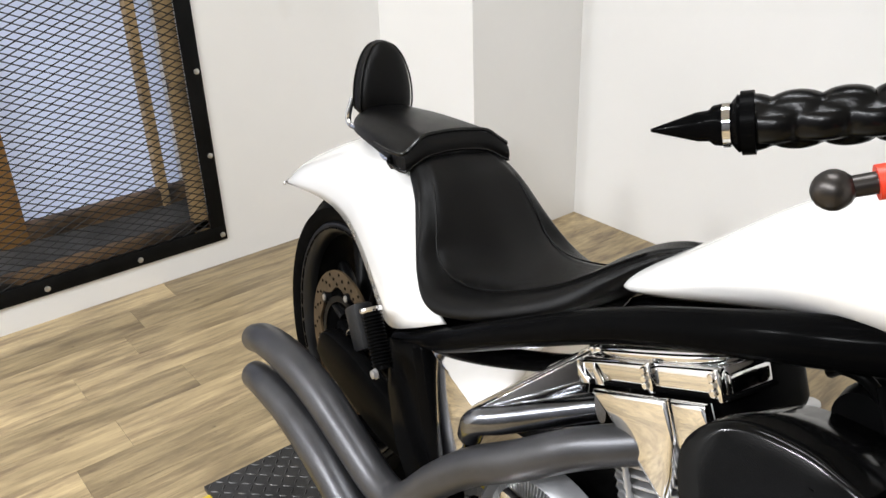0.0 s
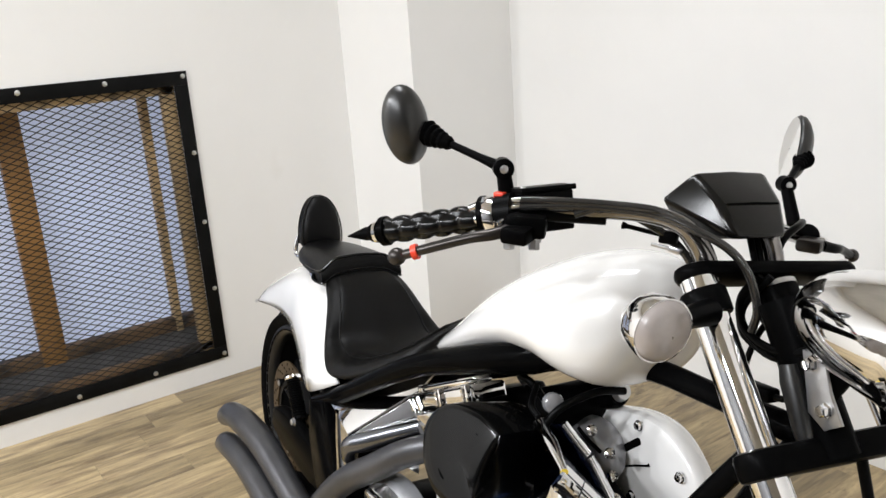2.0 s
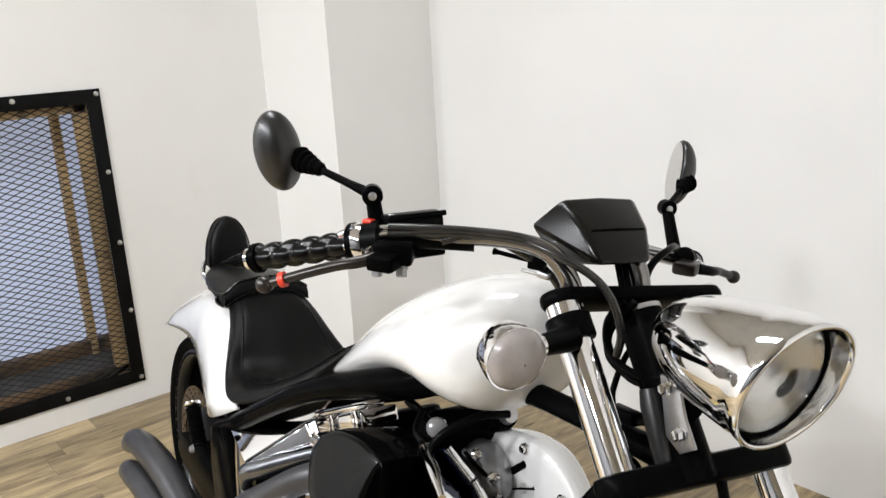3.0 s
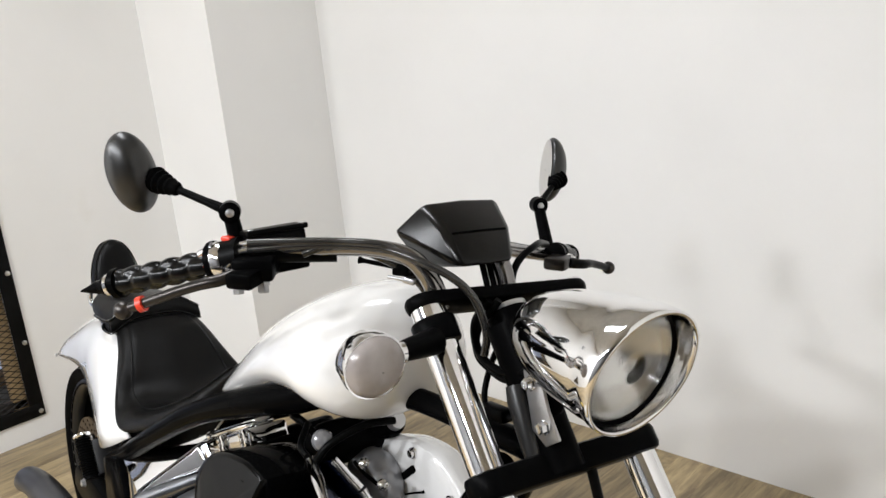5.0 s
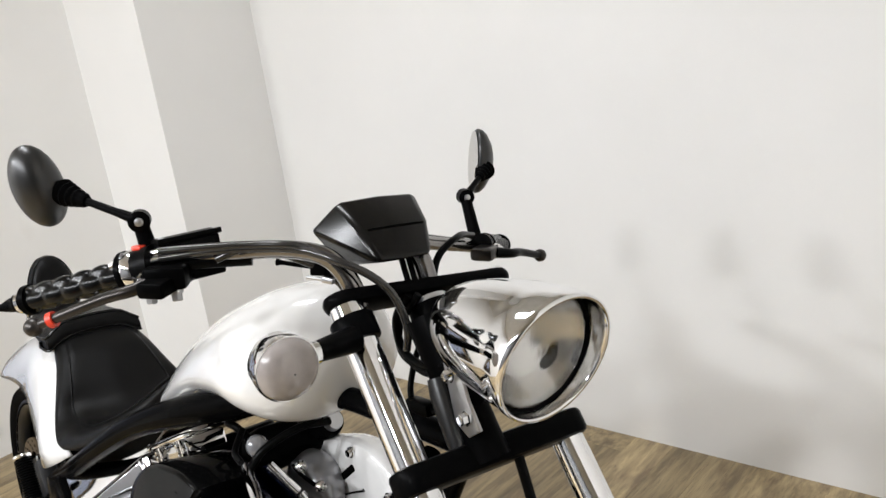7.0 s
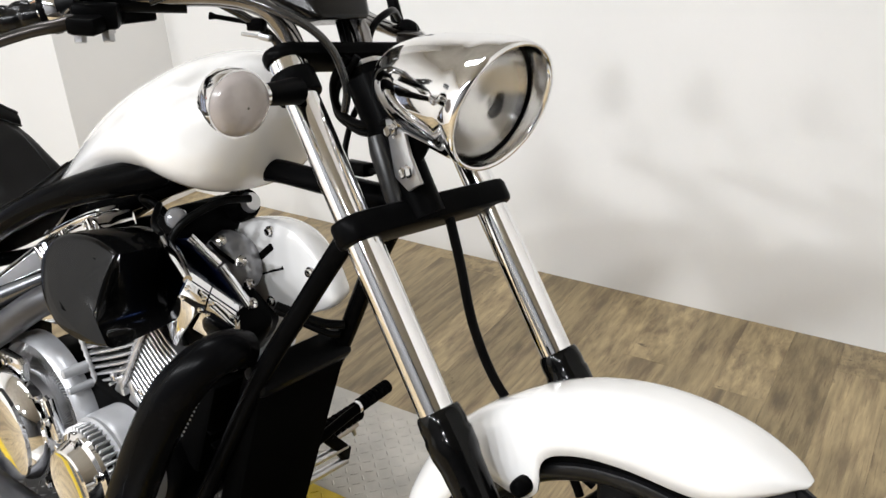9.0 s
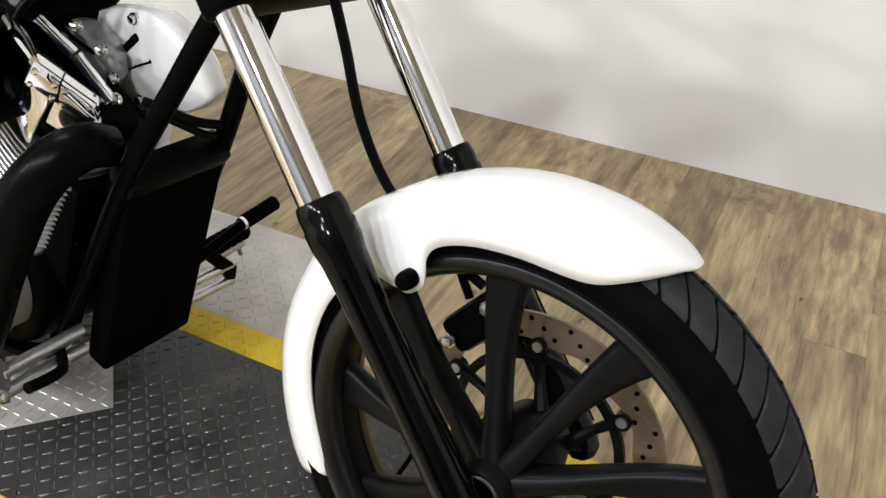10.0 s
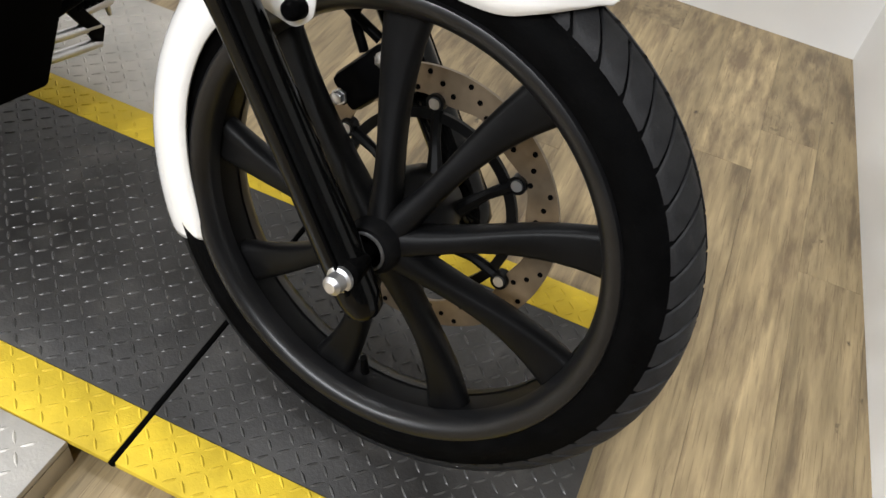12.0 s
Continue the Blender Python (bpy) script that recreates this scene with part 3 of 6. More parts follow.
        arm = put("disc_arm", bm, M_RIM, "", d)
        q = lathe([(-0.007, 0.004), (-0.007, 0.008), (-0.008, 0.0080), (-0.008, 0.0108), (0.006, 0.0108), (0.006, 0.009)], ((disc_r - 0.04) * math.cos(a), disc_y, (disc_r - 0.04) * math.sin(a)), (0, 1, 0), 18)
        q.transform(m)
        put("bobbin", q, M_RIM, "", d)
        q = lathe([(-0.0095, 0.001), (-0.0095, 0.0065), (-0.007, 0.007), (0.007, 0.007), (0.007, 0.001)], ((disc_r - 0.04) * math.cos(a), disc_y, (disc_r - 0.04) * math.sin(a)), (0, 1, 0), 16)
        q.transform(m)
        put("bobbin_pin", q, M_ALU, "silver disc bobbin pin", d)
    return root


M_RIM = material("satin_black_cast_wheel", (0.0035, 0.0035, 0.0037), 0.40, 0.0, spec=0.10, vary=0.25, scale=20, bump=0.06, bump_scale=300)
M_LIP = material("satin_dark_rim_lip", (0.006, 0.006, 0.0065), 0.30, 0.0, spec=0.34, vary=0.2, scale=20, rough_vary=0.12)
front_wheel = wheel("front_wheel", (0, 0, 0), 0.329, 0.088, 0.252, wp, 0.07, 9, 0.06, 0.166, "matte black nine-spoke front wheel", radians(20.5), 54, M_DISC)
rear_wheel = wheel("rear_wheel", (0.058, -0.04, 0.304), 0.306, 0.182, 0.222, bp, 0.15, 9, -0.09, 0.142, "matte black rear wheel with a wide tyre", radians(5), 44, M_SHADEDISC)
wp("valve", tube([(0.005, 0.0, -0.232), (0.003, -0.012, -0.2)], [0.006, 0.0045], 10, smooth=False), M_CABLE, "black rubber valve stem", front_wheel)


# -- rear fender --
MID = -0.014


def rear_fender():
    """Stations along the fender: its crown (x, z) and its lower edge (x, half width, z)."""
    st = through_stations([
        (-0.325, 0.522, -0.285, 0.094, 0.517), (-0.268, 0.576, -0.195, 0.104, 0.536), (-0.165, 0.632, -0.10, 0.110, 0.553), (-0.05, 0.680, -0.01, 0.117, 0.562),
        (0.05, 0.703, 0.07, 0.127, 0.560), (0.13, 0.711, 0.14, 0.140, 0.549), (0.20, 0.708, 0.208, 0.153, 0.525), (0.255, 0.690, 0.275, 0.167, 0.499),
        (0.30, 0.655, 0.335, 0.178, 0.490), (0.345, 0.612, 0.385, 0.172, 0.508), (0.385, 0.575, 0.455, 0.156, 0.546)], 4)
    rings = []
    for tx, tz, ex, ey, ez in st:
        r = []
        for v in np.linspace(-1, 1, 33):
            ang = abs(v) * math.pi / 2
            y = math.copysign(ey * math.sin(ang) ** 0.82, v) + MID
            h = max(0.0, math.cos(ang)) ** 0.84
            r.append((ex + (tx - ex) * h ** 0.9, y, ez + (tz - ez) * h))
        rings.append(r)
    bm = skin(bmesh.new(), rings, closed=False)
    f = shell(bp("rear_fender", bm, M_WHITE, "pearl white rear fender"), 0.006)
    bp("fender_bolt", lathe([(0, 0.005), (0.003, 0.0045), (0.005, 0.002)], (-0.285, MID - 0.098, 0.519), (-0.6, -0.8, 0), 10), M_ALU, "", f)


rear_fender()


# -- seats --
def rider_seat():
    """Each station: the middle line (x, z), the ridge of the top panel (x, half width, z), the skirt's lower edge (x, half width, z)."""
    st = through_stations([
        (0.228, 0.728, 0.228, 0.066, 0.722, 0.216, 0.090, 0.702), (0.285, 0.697, 0.283, 0.080, 0.693, 0.270, 0.106, 0.668), (0.335, 0.648, 0.326, 0.096, 0.644, 0.311, 0.126, 0.630), (0.382, 0.598, 0.352, 0.107, 0.604, 0.364, 0.151, 0.582),
        (0.435, 0.575, 0.402, 0.111, 0.588, 0.418, 0.165, 0.556), (0.49, 0.578, 0.472, 0.112, 0.600, 0.480, 0.158, 0.566), (0.545, 0.612, 0.545, 0.104, 0.628, 0.560, 0.136, 0.598), (0.592, 0.662, 0.612, 0.082, 0.664, 0.628, 0.104, 0.634),
        (0.638, 0.704, 0.656, 0.055, 0.699, 0.664, 0.068, 0.664), (0.690, 0.739, 0.698, 0.036, 0.732, 0.696, 0.045, 0.700), (0.730, 0.756, 0.734, 0.022, 0.750, 0.732, 0.029, 0.738), (0.748, 0.757, 0.748, 0.011, 0.754, 0.748, 0.014, 0.749)], 4)
    rings = []
    for cx, cz, rx, rw, rz, bx, bw, bz in st:
        c, r, b = Vector((cx, 0, cz)), Vector((rx, -rw, rz)), Vector((bx, -bw, bz))
        out = Vector((0, -1, 0.35)).normalized() * 0.22 * (b - r).length
        half = [c, c.lerp(r, 0.35) - Vector((0, 0, 0.10 * abs(rz - cz))), c.lerp(r, 0.7), c.lerp(r, 0.92) + Vector((0, 0, 0.0015)), r - Vector((0, 0, 0.002)), r.lerp(b, 0.10) - Vector((0, 0, 0.002)), r.lerp(b, 0.3) + out * 0.7, r.lerp(b, 0.6) + out, r.lerp(b, 0.88) + out * 0.45, b, b.lerp(c, 0.12) - Vector((0, 0, 0.012))]
        full = [Vector((p.x, -p.y, p.z)) for p in half[:0:-1]] + half
        rings.append([(p.x, p.y + MID, p.z) for p in full])
    bm = skin(bmesh.new(), rings)
    s = soften(bp("seat", bm, M_LEATHER, "black vinyl rider seat"), 1)
    for side in (-1, 1):
        bp("seam", tube([(q[2], side * q[3] + MID, q[4] + 0.0005) for q in st[4:-8:2]], 0.0016, 6, 2), M_LEATHER, "raised seam round the top panel", s)


rider_seat()


def pillion_seat():
    """A hexagonal pad draped over the fender, with an upright front face piped round its edge."""
    def ring(x, wt, wb, zt, zs, zb):
        half = [(0, zt + 0.003), (0.5 * wt, zt + 0.002), (0.86 * wt, zt), (wt + 0.1 * (wb - wt), zt - 0.1 * (zt - zs)), (wt + 0.85 * (wb - wt), zs + 0.12 * (zt - zs)), (wb, zs - 0.004), (wb * 0.995, zb + 0.003), (wb * 0.95, zb)]
        return [(x + 0.012 * (y / wb) ** 2, MID - 0.003 + y, z) for y, z in [(-y, z) for y, z in half[:0:-1]] + half]
    body = skin(bmesh.new(), [ring(*s) for s in through_stations([(-0.075, 0.022, 0.045, 0.722, 0.710, 0.695), (-0.05, 0.034, 0.058, 0.737, 0.716, 0.695), (0.0, 0.044, 0.075, 0.745, 0.722, 0.70), (0.07, 0.053, 0.088, 0.751, 0.726, 0.702), (0.15, 0.060, 0.099, 0.754, 0.728, 0.703), (0.20, 0.063, 0.104, 0.755, 0.729, 0.702), (0.213, 0.063, 0.104, 0.754, 0.729, 0.701), (0.219, 0.062, 0.103, 0.751, 0.727, 0.700)], 3)])
    p = round_off(bp("pillion_seat", body, M_LEATHER, "black vinyl pillion seat"), 0.004, 2, 40)
    edge = [(0.13, -0.104, 0.722), (0.19, -0.106, 0.724), (0.226, -0.102, 0.729), (0.225, -0.085, 0.740), (0.220, -0.062, 0.754), (0.216, -0.03, 0.757), (0.215, 0.0, 0.758), (0.216, 0.03, 0.757), (0.220, 0.062, 0.754), (0.225, 0.085, 0.740), (0.226, 0.102, 0.729), (0.19, 0.106, 0.724), (0.13, 0.104, 0.722)]
    bp("piping", tube([(x, y + MID - 0.003, z) for x, y, z in edge], 0.0032, 8, 4), M_PIPING, "glossy black piping", p)
    low = [(0.19, -0.1065, 0.703), (0.234, -0.103, 0.702), (0.233, -0.085, 0.710), (0.231, -0.062, 0.722), (0.229, -0.03, 0.727), (0.228, 0.0, 0.728), (0.229, 0.03, 0.727), (0.231, 0.062, 0.722), (0.233, 0.085, 0.710), (0.234, 0.103, 0.702), (0.19, 0.1065, 0.703)]
    bp("piping", tube([(x, y + MID - 0.003, z) for x, y, z in low], 0.003, 8, 4), M_PIPING, "", p)
    band = []
    for a, b in zip(spline([(x + 0.004, y, z - 0.003) for x, y, z in edge[2:-2]], 3), spline([(x + 0.002, y, z + 0.002) for x, y, z in low[1:-1]], 3)):
        o = Vector((0, MID - 0.003, 0))
        band.append([a + o, a.lerp(b, 0.33) + o + Vector((0.004, 0, 0)), a.lerp(b, 0.67) + o + Vector((0.004, 0, 0)), b + o, b + o - Vector((0.014, 0, 0)), a + o - Vector((0.014, 0, 0))])
    bp("front_band", skin(bmesh.new(), band), M_LEATHER, "padded front band", p)


M_PIPING = material("glossy_vinyl_piping", (0.0028, 0.0028, 0.0028), 0.22, vary=0.2, spec=0.3)
pillion_seat()


def backrest():
    rings = []
    rows = through_stations([(0.727, 0.046, 0.018, -0.040), (0.731, 0.052, 0.024, -0.040), (0.745, 0.0555, 0.028, -0.041), (0.775, 0.0545, 0.029, -0.044), (0.805, 0.0485, 0.027, -0.048), (0.830, 0.0385, 0.024, -0.052), (0.846, 0.027, 0.019, -0.055), (0.856, 0.013, 0.011, -0.057), (0.858, 0.004, 0.004, -0.057)], 4)
    for z, w, t, x in rows:
        rings.append([(x + t * math.copysign(abs(math.sin(a)) ** 0.7, math.sin(a)), MID + w * math.copysign(abs(math.cos(a)) ** 0.6, math.cos(a)), z) for a in np.linspace(0, 2 * math.pi, 32, endpoint=False)])
    b = soften(bp("backrest", skin(bmesh.new(), rings), M_LEATHER, "black vinyl backrest pad"), 1)
    for dx in (0.58, -0.45):
        side = [(x + dx * t, 0.985 * w, z) for z, w, t, x in rows[5:-5:3]]
        bp("piping", tube([(x, MID - w, z) for x, w, z in side] + [(rows[-2][3] + dx * 0.012, MID, 0.857)] + [(x, MID + w, z) for x, w, z in side[::-1]], 0.0018, 8, 3), M_PIPING, "glossy piping", b)
    for s in (-1, 1):
        bp("bracket", tube([(-0.066, MID + s * 0.050, 0.752), (-0.067, MID + s * 0.057, 0.726), (-0.066, MID + s * 0.058, 0.709), (-0.048, MID + s * 0.058, 0.702), (0.005, MID + s * 0.063, 0.712), (0.05, MID + s * 0.070, 0.716), (0.09, MID + s * 0.078, 0.714), (0.14, MID + s * 0.090, 0.702), (0.185, MID + s * 0.098, 0.704)], [0.0055, 0.006, 0.006, 0.006, 0.006, 0.0065, 0.007, 0.008, 0.008], 12), M_CHROME, "chrome backrest bracket", b)
        bp("bracket_boss", lathe([(-0.006, 0.013), (0.004, 0.0135), (0.007, 0.010), (0.007, 0.007), (0.011, 0.006)], (0.188, MID + s * 0.099, 0.706), (0, s, 0.1), 18), M_SATIN, "black bracket boss", b)


backrest()


# -- tank --
def tank():
    st = through_stations([(0.664, 0.030, 0.695, 0.674), (0.672, 0.052, 0.703, 0.672), (0.70, 0.074, 0.724, 0.677), (0.77, 0.094, 0.776, 0.700), (0.86, 0.110, 0.850, 0.732), (0.95, 0.124, 0.903, 0.762), (1.04, 0.136, 0.942, 0.776), (1.10, 0.138, 0.960, 0.769),
                           (1.145, 0.126, 0.966, 0.769), (1.178, 0.102, 0.965, 0.789), (1.198, 0.073, 0.955, 0.83), (1.212, 0.045, 0.935, 0.865), (1.219, 0.016, 0.91, 0.885)], 4)
    rings = []
    for x, w, zt, zb in st:
        r = []
        for a in np.linspace(0, 2 * math.pi, 36, endpoint=False):
            c, s = math.cos(a), math.sin(a)
            zm = zb + 0.36 * (zt - zb)
            y = w * math.copysign(abs(c) ** 0.86, c) * (1 - 0.10 * max(0, s))
            z = zm + ((zt - zm) * s if s > 0 else (zm - zb) * s)
            r.append((x, y, z))
        rings.append(r)
    t = soften(bp("fuel_tank", skin(bmesh.new(), rings), M_WHITE, "pearl white teardrop fuel tank"), 1)
    bp("filler_cap", lathe([(0, 0.034), (0.006, 0.036), (0.012, 0.03), (0.014, 0.012)], (1.05, 0, 0.93), (-0.3, 0, 1), 32), M_CHROME, "chrome filler cap", t)


tank()


# -- frame --
def frame_tubes():
    for s in (-1, 1):
        bp("top_rail", tube([(0.33, s * 0.165, 0.455), (0.455, s * 0.166, 0.518), (0.61, s * 0.162, 0.606), (0.765, s * 0.15, 0.69), (0.92, s * 0.132, 0.752), (1.03, s * 0.10, 0.787), (1.09, s * 0.07, 0.815), (1.13, s * 0.035, 0.835)], [0.019, 0.020, 0.020, 0.021, 0.024, 0.026, 0.022, 0.014], 18), M_BLACK, "gloss black frame rail")
        bp("down_tube", tube([(1.405, s * 0.035, 0.80), (1.374, s * 0.045, 0.757), (1.318, s * 0.058, 0.667), (1.235, s * 0.083, 0.522), (1.112, s * 0.096, 0.29), (1.05, s * 0.106, 0.185), (0.95, s * 0.12, 0.14), (0.65, s * 0.13, 0.13), (0.48, s * 0.14, 0.2), (0.42, s * 0.15, 0.32), (0.37, s * 0.155, 0.45)], 0.0142, 16), M_BLACK, "gloss black frame down tube")
    bp("backbone", tube([(1.425, 0, 0.81), (1.285, 0, 0.807), (1.17, 0, 0.802), (1.02, 0, 0.77), (0.8, 0, 0.68), (0.5, 0, 0.55)], [0.018, 0.016, 0.017, 0.022, 0.025, 0.025], 16), M_BLACK)
    bp("steering_head", tube([(1.37, 0, 0.955), (1.465, 0, 0.80)], [0.027, 0.027], 24, smooth=False), M_SATIN, "black steering head")
    bp("swing_arm", slab(curve2([(0.02, 0.28), (0.05, 0.335), (0.16, 0.345), (0.28, 0.335), (0.40, 0.33), (0.44, 0.27), (0.3, 0.24), (0.15, 0.25), (0.05, 0.265)], 4), 0.03, "xz", -0.16, 0.006), M_SATIN, "black swing arm")
    bp("swing_arm", slab(curve2([(-0.03, 0.3), (0.0, 0.37), (0.2, 0.4), (0.42, 0.42), (0.52, 0.4), (0.52, 0.3), (0.4, 0.27), (0.2, 0.27), (0.0, 0.285)], 4), 0.04, "xz", 0.15, 0.006), M_SATIN, "black swing arm")
    bp("side_plate", slab(curve2([(0.33, 0.465), (0.41, 0.494), (0.432, 0.485), (0.450, 0.44), (0.485, 0.365), (0.53, 0.27), (0.46, 0.21), (0.37, 0.28), (0.33, 0.38)], 4), 0.034, "xz", -0.172, 0.006), M_BLACK, "gloss black frame plate")
    bp("rear_axle", tube([(0.058, -0.17, 0.304), (0.058, 0.13, 0.304)], 0.014, 16, smooth=False), M_SATIN)


frame_tubes()


def side_shock():
    a, b = Vector((0.345, -0.23, 0.529)), Vector((0.396, -0.232, 0.455))
    s = bp("remote_shock", tube([a, b], 0.014, 16, smooth=False), M_SATIN, "black reservoir with ribbed body")
    d = (b - a).normalized()
    bm = bmesh.new()
    for k in range(15):
        lathe([(-0.0022, 0.0145), (0, 0.0168), (0.0022, 0.0145)], a.lerp(b, 0.10 + 0.058 * k), d, 16, bm, caps=False)
    bp("rib", bm, M_SATIN, "", s)
    bp("cap", lathe([(-0.004, 0.017), (0.0, 0.018), (0.003, 0.0165)], a, d, 18), M_CHROME, "chrome end cap", s)
    bp("bolt", bolt(b + Vector((0.003, -0.014, -0.003)), (0, -1, 0), 0.007, 0.008), M_ALU, "", s)


side_shock()
bp("brake_caliper", block((0.05, 0.04, 0.085), (0.15, -0.14, 0.385), (0, -35, 0), 0.008), M_DARKALU, "dark grey rear brake caliper")


# -- exhaust --
def pipe(name, pts, rad, label):
    ob = bp(name, tube(pts, rad, 20, 10, caps=False), M_EXHAUST, label)
    shell(ob, 0.003)
    d = (Vector(pts[0]) - Vector(pts[1])).normalized()
    # A black disc set inside the pipe stands in for its shaded depth.
    bp("bore", lathe([(0, rad[0] * 0.9), (0.001, 0.001)], Vector(pts[0]) - d * 0.03, d, 18), M_DARK, "black disc for the shaded pipe bore", ob)
    return ob


pipe("exhaust_pipe", [(-0.075, -0.262, 0.278), (0.0, -0.268, 0.312), (0.10, -0.262, 0.324), (0.21, -0.252, 0.312), (0.33, -0.245, 0.280), (0.42, -0.24, 0.258), (0.478, -0.235, 0.272), (0.545, -0.22, 0.352), (0.60, -0.205, 0.407), (0.67, -0.185, 0.458), (0.74, -0.155, 0.512), (0.81, -0.11, 0.552)],
     [0.028, 0.031, 0.033, 0.033, 0.031, 0.029, 0.028, 0.027, 0.027, 0.027, 0.026, 0.025], "dark grey upper exhaust pipe, swept up at the tail")
pipe("exhaust_pipe", [(-0.02, -0.283, 0.228), (0.055, -0.287, 0.250), (0.16, -0.28, 0.250), (0.29, -0.275, 0.228), (0.42, -0.27, 0.190), (0.6, -0.255, 0.155), (0.78, -0.245, 0.155), (0.93, -0.238, 0.175), (1.02, -0.228, 0.215)],
     [0.028, 0.031, 0.033, 0.033, 0.031, 0.03, 0.032, 0.034, 0.036], "dark exhaust pipe from the front cylinder")
header = bp("header_shield", tube([(0.97, -0.236, 0.188), (1.035, -0.232, 0.228), (1.085, -0.225, 0.305), (1.12, -0.215, 0.385), (1.152, -0.2, 0.462), (1.18, -0.18, 0.525), (1.203, -0.152, 0.563), (1.215, -0.12, 0.576), (1.213, -0.085, 0.565)], [0.034, 0.035, 0.035, 0.035, 0.035, 0.034, 0.032, 0.030, 0.027], 24), M_HEADER, "satin black header shield of the front pipe")
# -- engine --
def squircle(a, b, n, power):
    return [(a * math.copysign(abs(math.cos(q)) ** power, math.cos(q)), b * math.copysign(abs(math.sin(q)) ** power, math.sin(q))) for q in np.linspace(0, 2 * math.pi, n, endpoint=False)]


def finned_cylinder(base, lean, label, behind=0.0):
    """A cylinder with stacked cooling fins, its black head and a chrome shield; lean in degrees back (plus) or ahead (minus)."""
    m = Matrix.Translation(base) @ Matrix.Rotation(radians(-lean), 4, "Y")
    c = bp("cylinder", lathe([(0, 0.075), (0.24, 0.075)], (0, 0, 0), (0, 0, 1), 24), M_DARKALU, label)
    c.data.transform(m)
    for k in range(15):
        z = 0.04 + k * 0.0122
        f = slab([(x - behind * (x < 0), y) for x, y in squircle(0.098 - 0.012 * (k > 12), 0.112, 28, 0.6)], 0.0042, "xy", z, 0.0012, segments=1)
        f.transform(m)
        bp("fin", f, M_FIN, "", c)
    foot = block((0.165, 0.205, 0.05), (0, 0, 0.008), (0, 0, 0), 0.008)
    foot.transform(m)
    bp("cylinder_foot", foot, M_ALU, "silver cylinder foot", c)
    for k in range(4):
        b = block((0.02, 0.014, 0.05), (-0.055 + 0.037 * k, -0.105, 0.01), (0, 0, 0), 0.005)
        b.transform(m)
        bp("flute", b, M_ALU, "", c)
    for sx in (-0.075, 0.085):
        b = bolt((sx, -0.104, 0.012), (0, -1, 0), 0.008, 0.01)
        b.transform(m)
        bp("bolt", b, M_CHROME, "", c)
    head = slab(squircle(0.082, 0.088, 28, 0.5), 0.07, "xy", 0.25, 0.012) if lean > 0 else slab([(x, y - 0.030) for x, y in squircle(0.078, 0.062, 28, 0.5)], 0.06, "xy", 0.245, 0.012)
    head.transform(m)
    bp("cylinder_head", head, M_SATIN, "black cylinder head", c)
    return c, m


def rocker_box(c, m, x0, x1, y0, y1, z0, z1, label, at=(0.30, 0.97)):
    """A polished box on the head with a seam, ribs at its ends and bolts."""
    b = block((x1 - x0, y1 - y0, z1 - z0), ((x0 + x1) / 2, (y0 + y1) / 2, (z0 + z1) / 2), (0, 0, 0), 0.007, segments=3)
    b.transform(m)
    r = bp("rocker_cover", b, M_CHROME, label, c)
    for u in at:
        b = block((0.009, 0.012, z1 - z0 + 0.004), (x0 + (x1 - x0) * u, y0 - 0.001, (z0 + z1) / 2), (0, 0, 0), 0.003)
        b.transform(m)
        bp("rib", b, M_CHROME, "", r)
    for u in at:
        for z in (z0 + 0.008, (z0 + z1) / 2, z1 - 0.007):
            b = bolt((x0 + (x1 - x0) * (u - 0.02), y0 - 0.004, z), (0, -1, 0), 0.0045, 0.007)
            b.transform(m)
            bp("bolt", b, M_CHROME, "", r)
    b = block((x1 - x0 + 0.004, y1 - y0 + 0.004, 0.004), ((x0 + x1) / 2, (y0 + y1) / 2, z0 + 0.002), (0, 0, 0), 0.001)
    b.transform(m)
    bp("gasket", b, M_DARK, "thin black gasket", r)
    return r


def head_shield(c, m, outline, label):
    b = slab(curve2(outline, 3) if len(outline) > 8 else outline, 0.016, "xz", -0.118, 0.006, segments=3)
    b.transform(m)
    return bp("head_shield", b, M_CHROME, label, c)


rear, rm = finned_cylinder((0.908, -0.01, 0.372), 24.5, "finned rear cylinder", 0.02)
rocker_box(rear, rm, -0.113, 0.113, -0.107, -0.035, 0.268, 0.300, "polished chrome rear rocker cover", (0.54, 0.965))
head_shield(rear, rm, [(-0.082, 0.266), (0.042, 0.266), (0.044, 0.225), (0.030, 0.178), (0.016, 0.150), (0.006, 0.150), (-0.02, 0.19), (-0.055, 0.235)], "tapered chrome head shield")
head_shield(rear, rm, [(0.046, 0.266), (0.095, 0.266), (0.098, 0.24), (0.06, 0.20), (0.048, 0.215)], "small chrome head shield")
top = slab(squircle(0.100, 0.034, 40, 0.62), 0.014, "xy", 0, 0.006, segments=3)
top.transform(rm @ Matrix.Translation((0.0, -0.070, 0.306)))
bp("rocker_dome", top, M_CHROME, "low chrome dome", rear)
corner = bmesh.new()
for dx, dz, w in ((0.0, 0.0, 0.020), (0.030, 0.002, 0.016)):
    merge(corner, slab([(-0.116 + dx, 0.268), (-0.116 + dx + w, 0.268), (-0.116 + dx, 0.292 + dz)], 0.006, "xz", -0.108, 0.0015))
corner.transform(rm)
bp("corner_facet", corner, M_CHROME, "faceted chrome corner", rear)

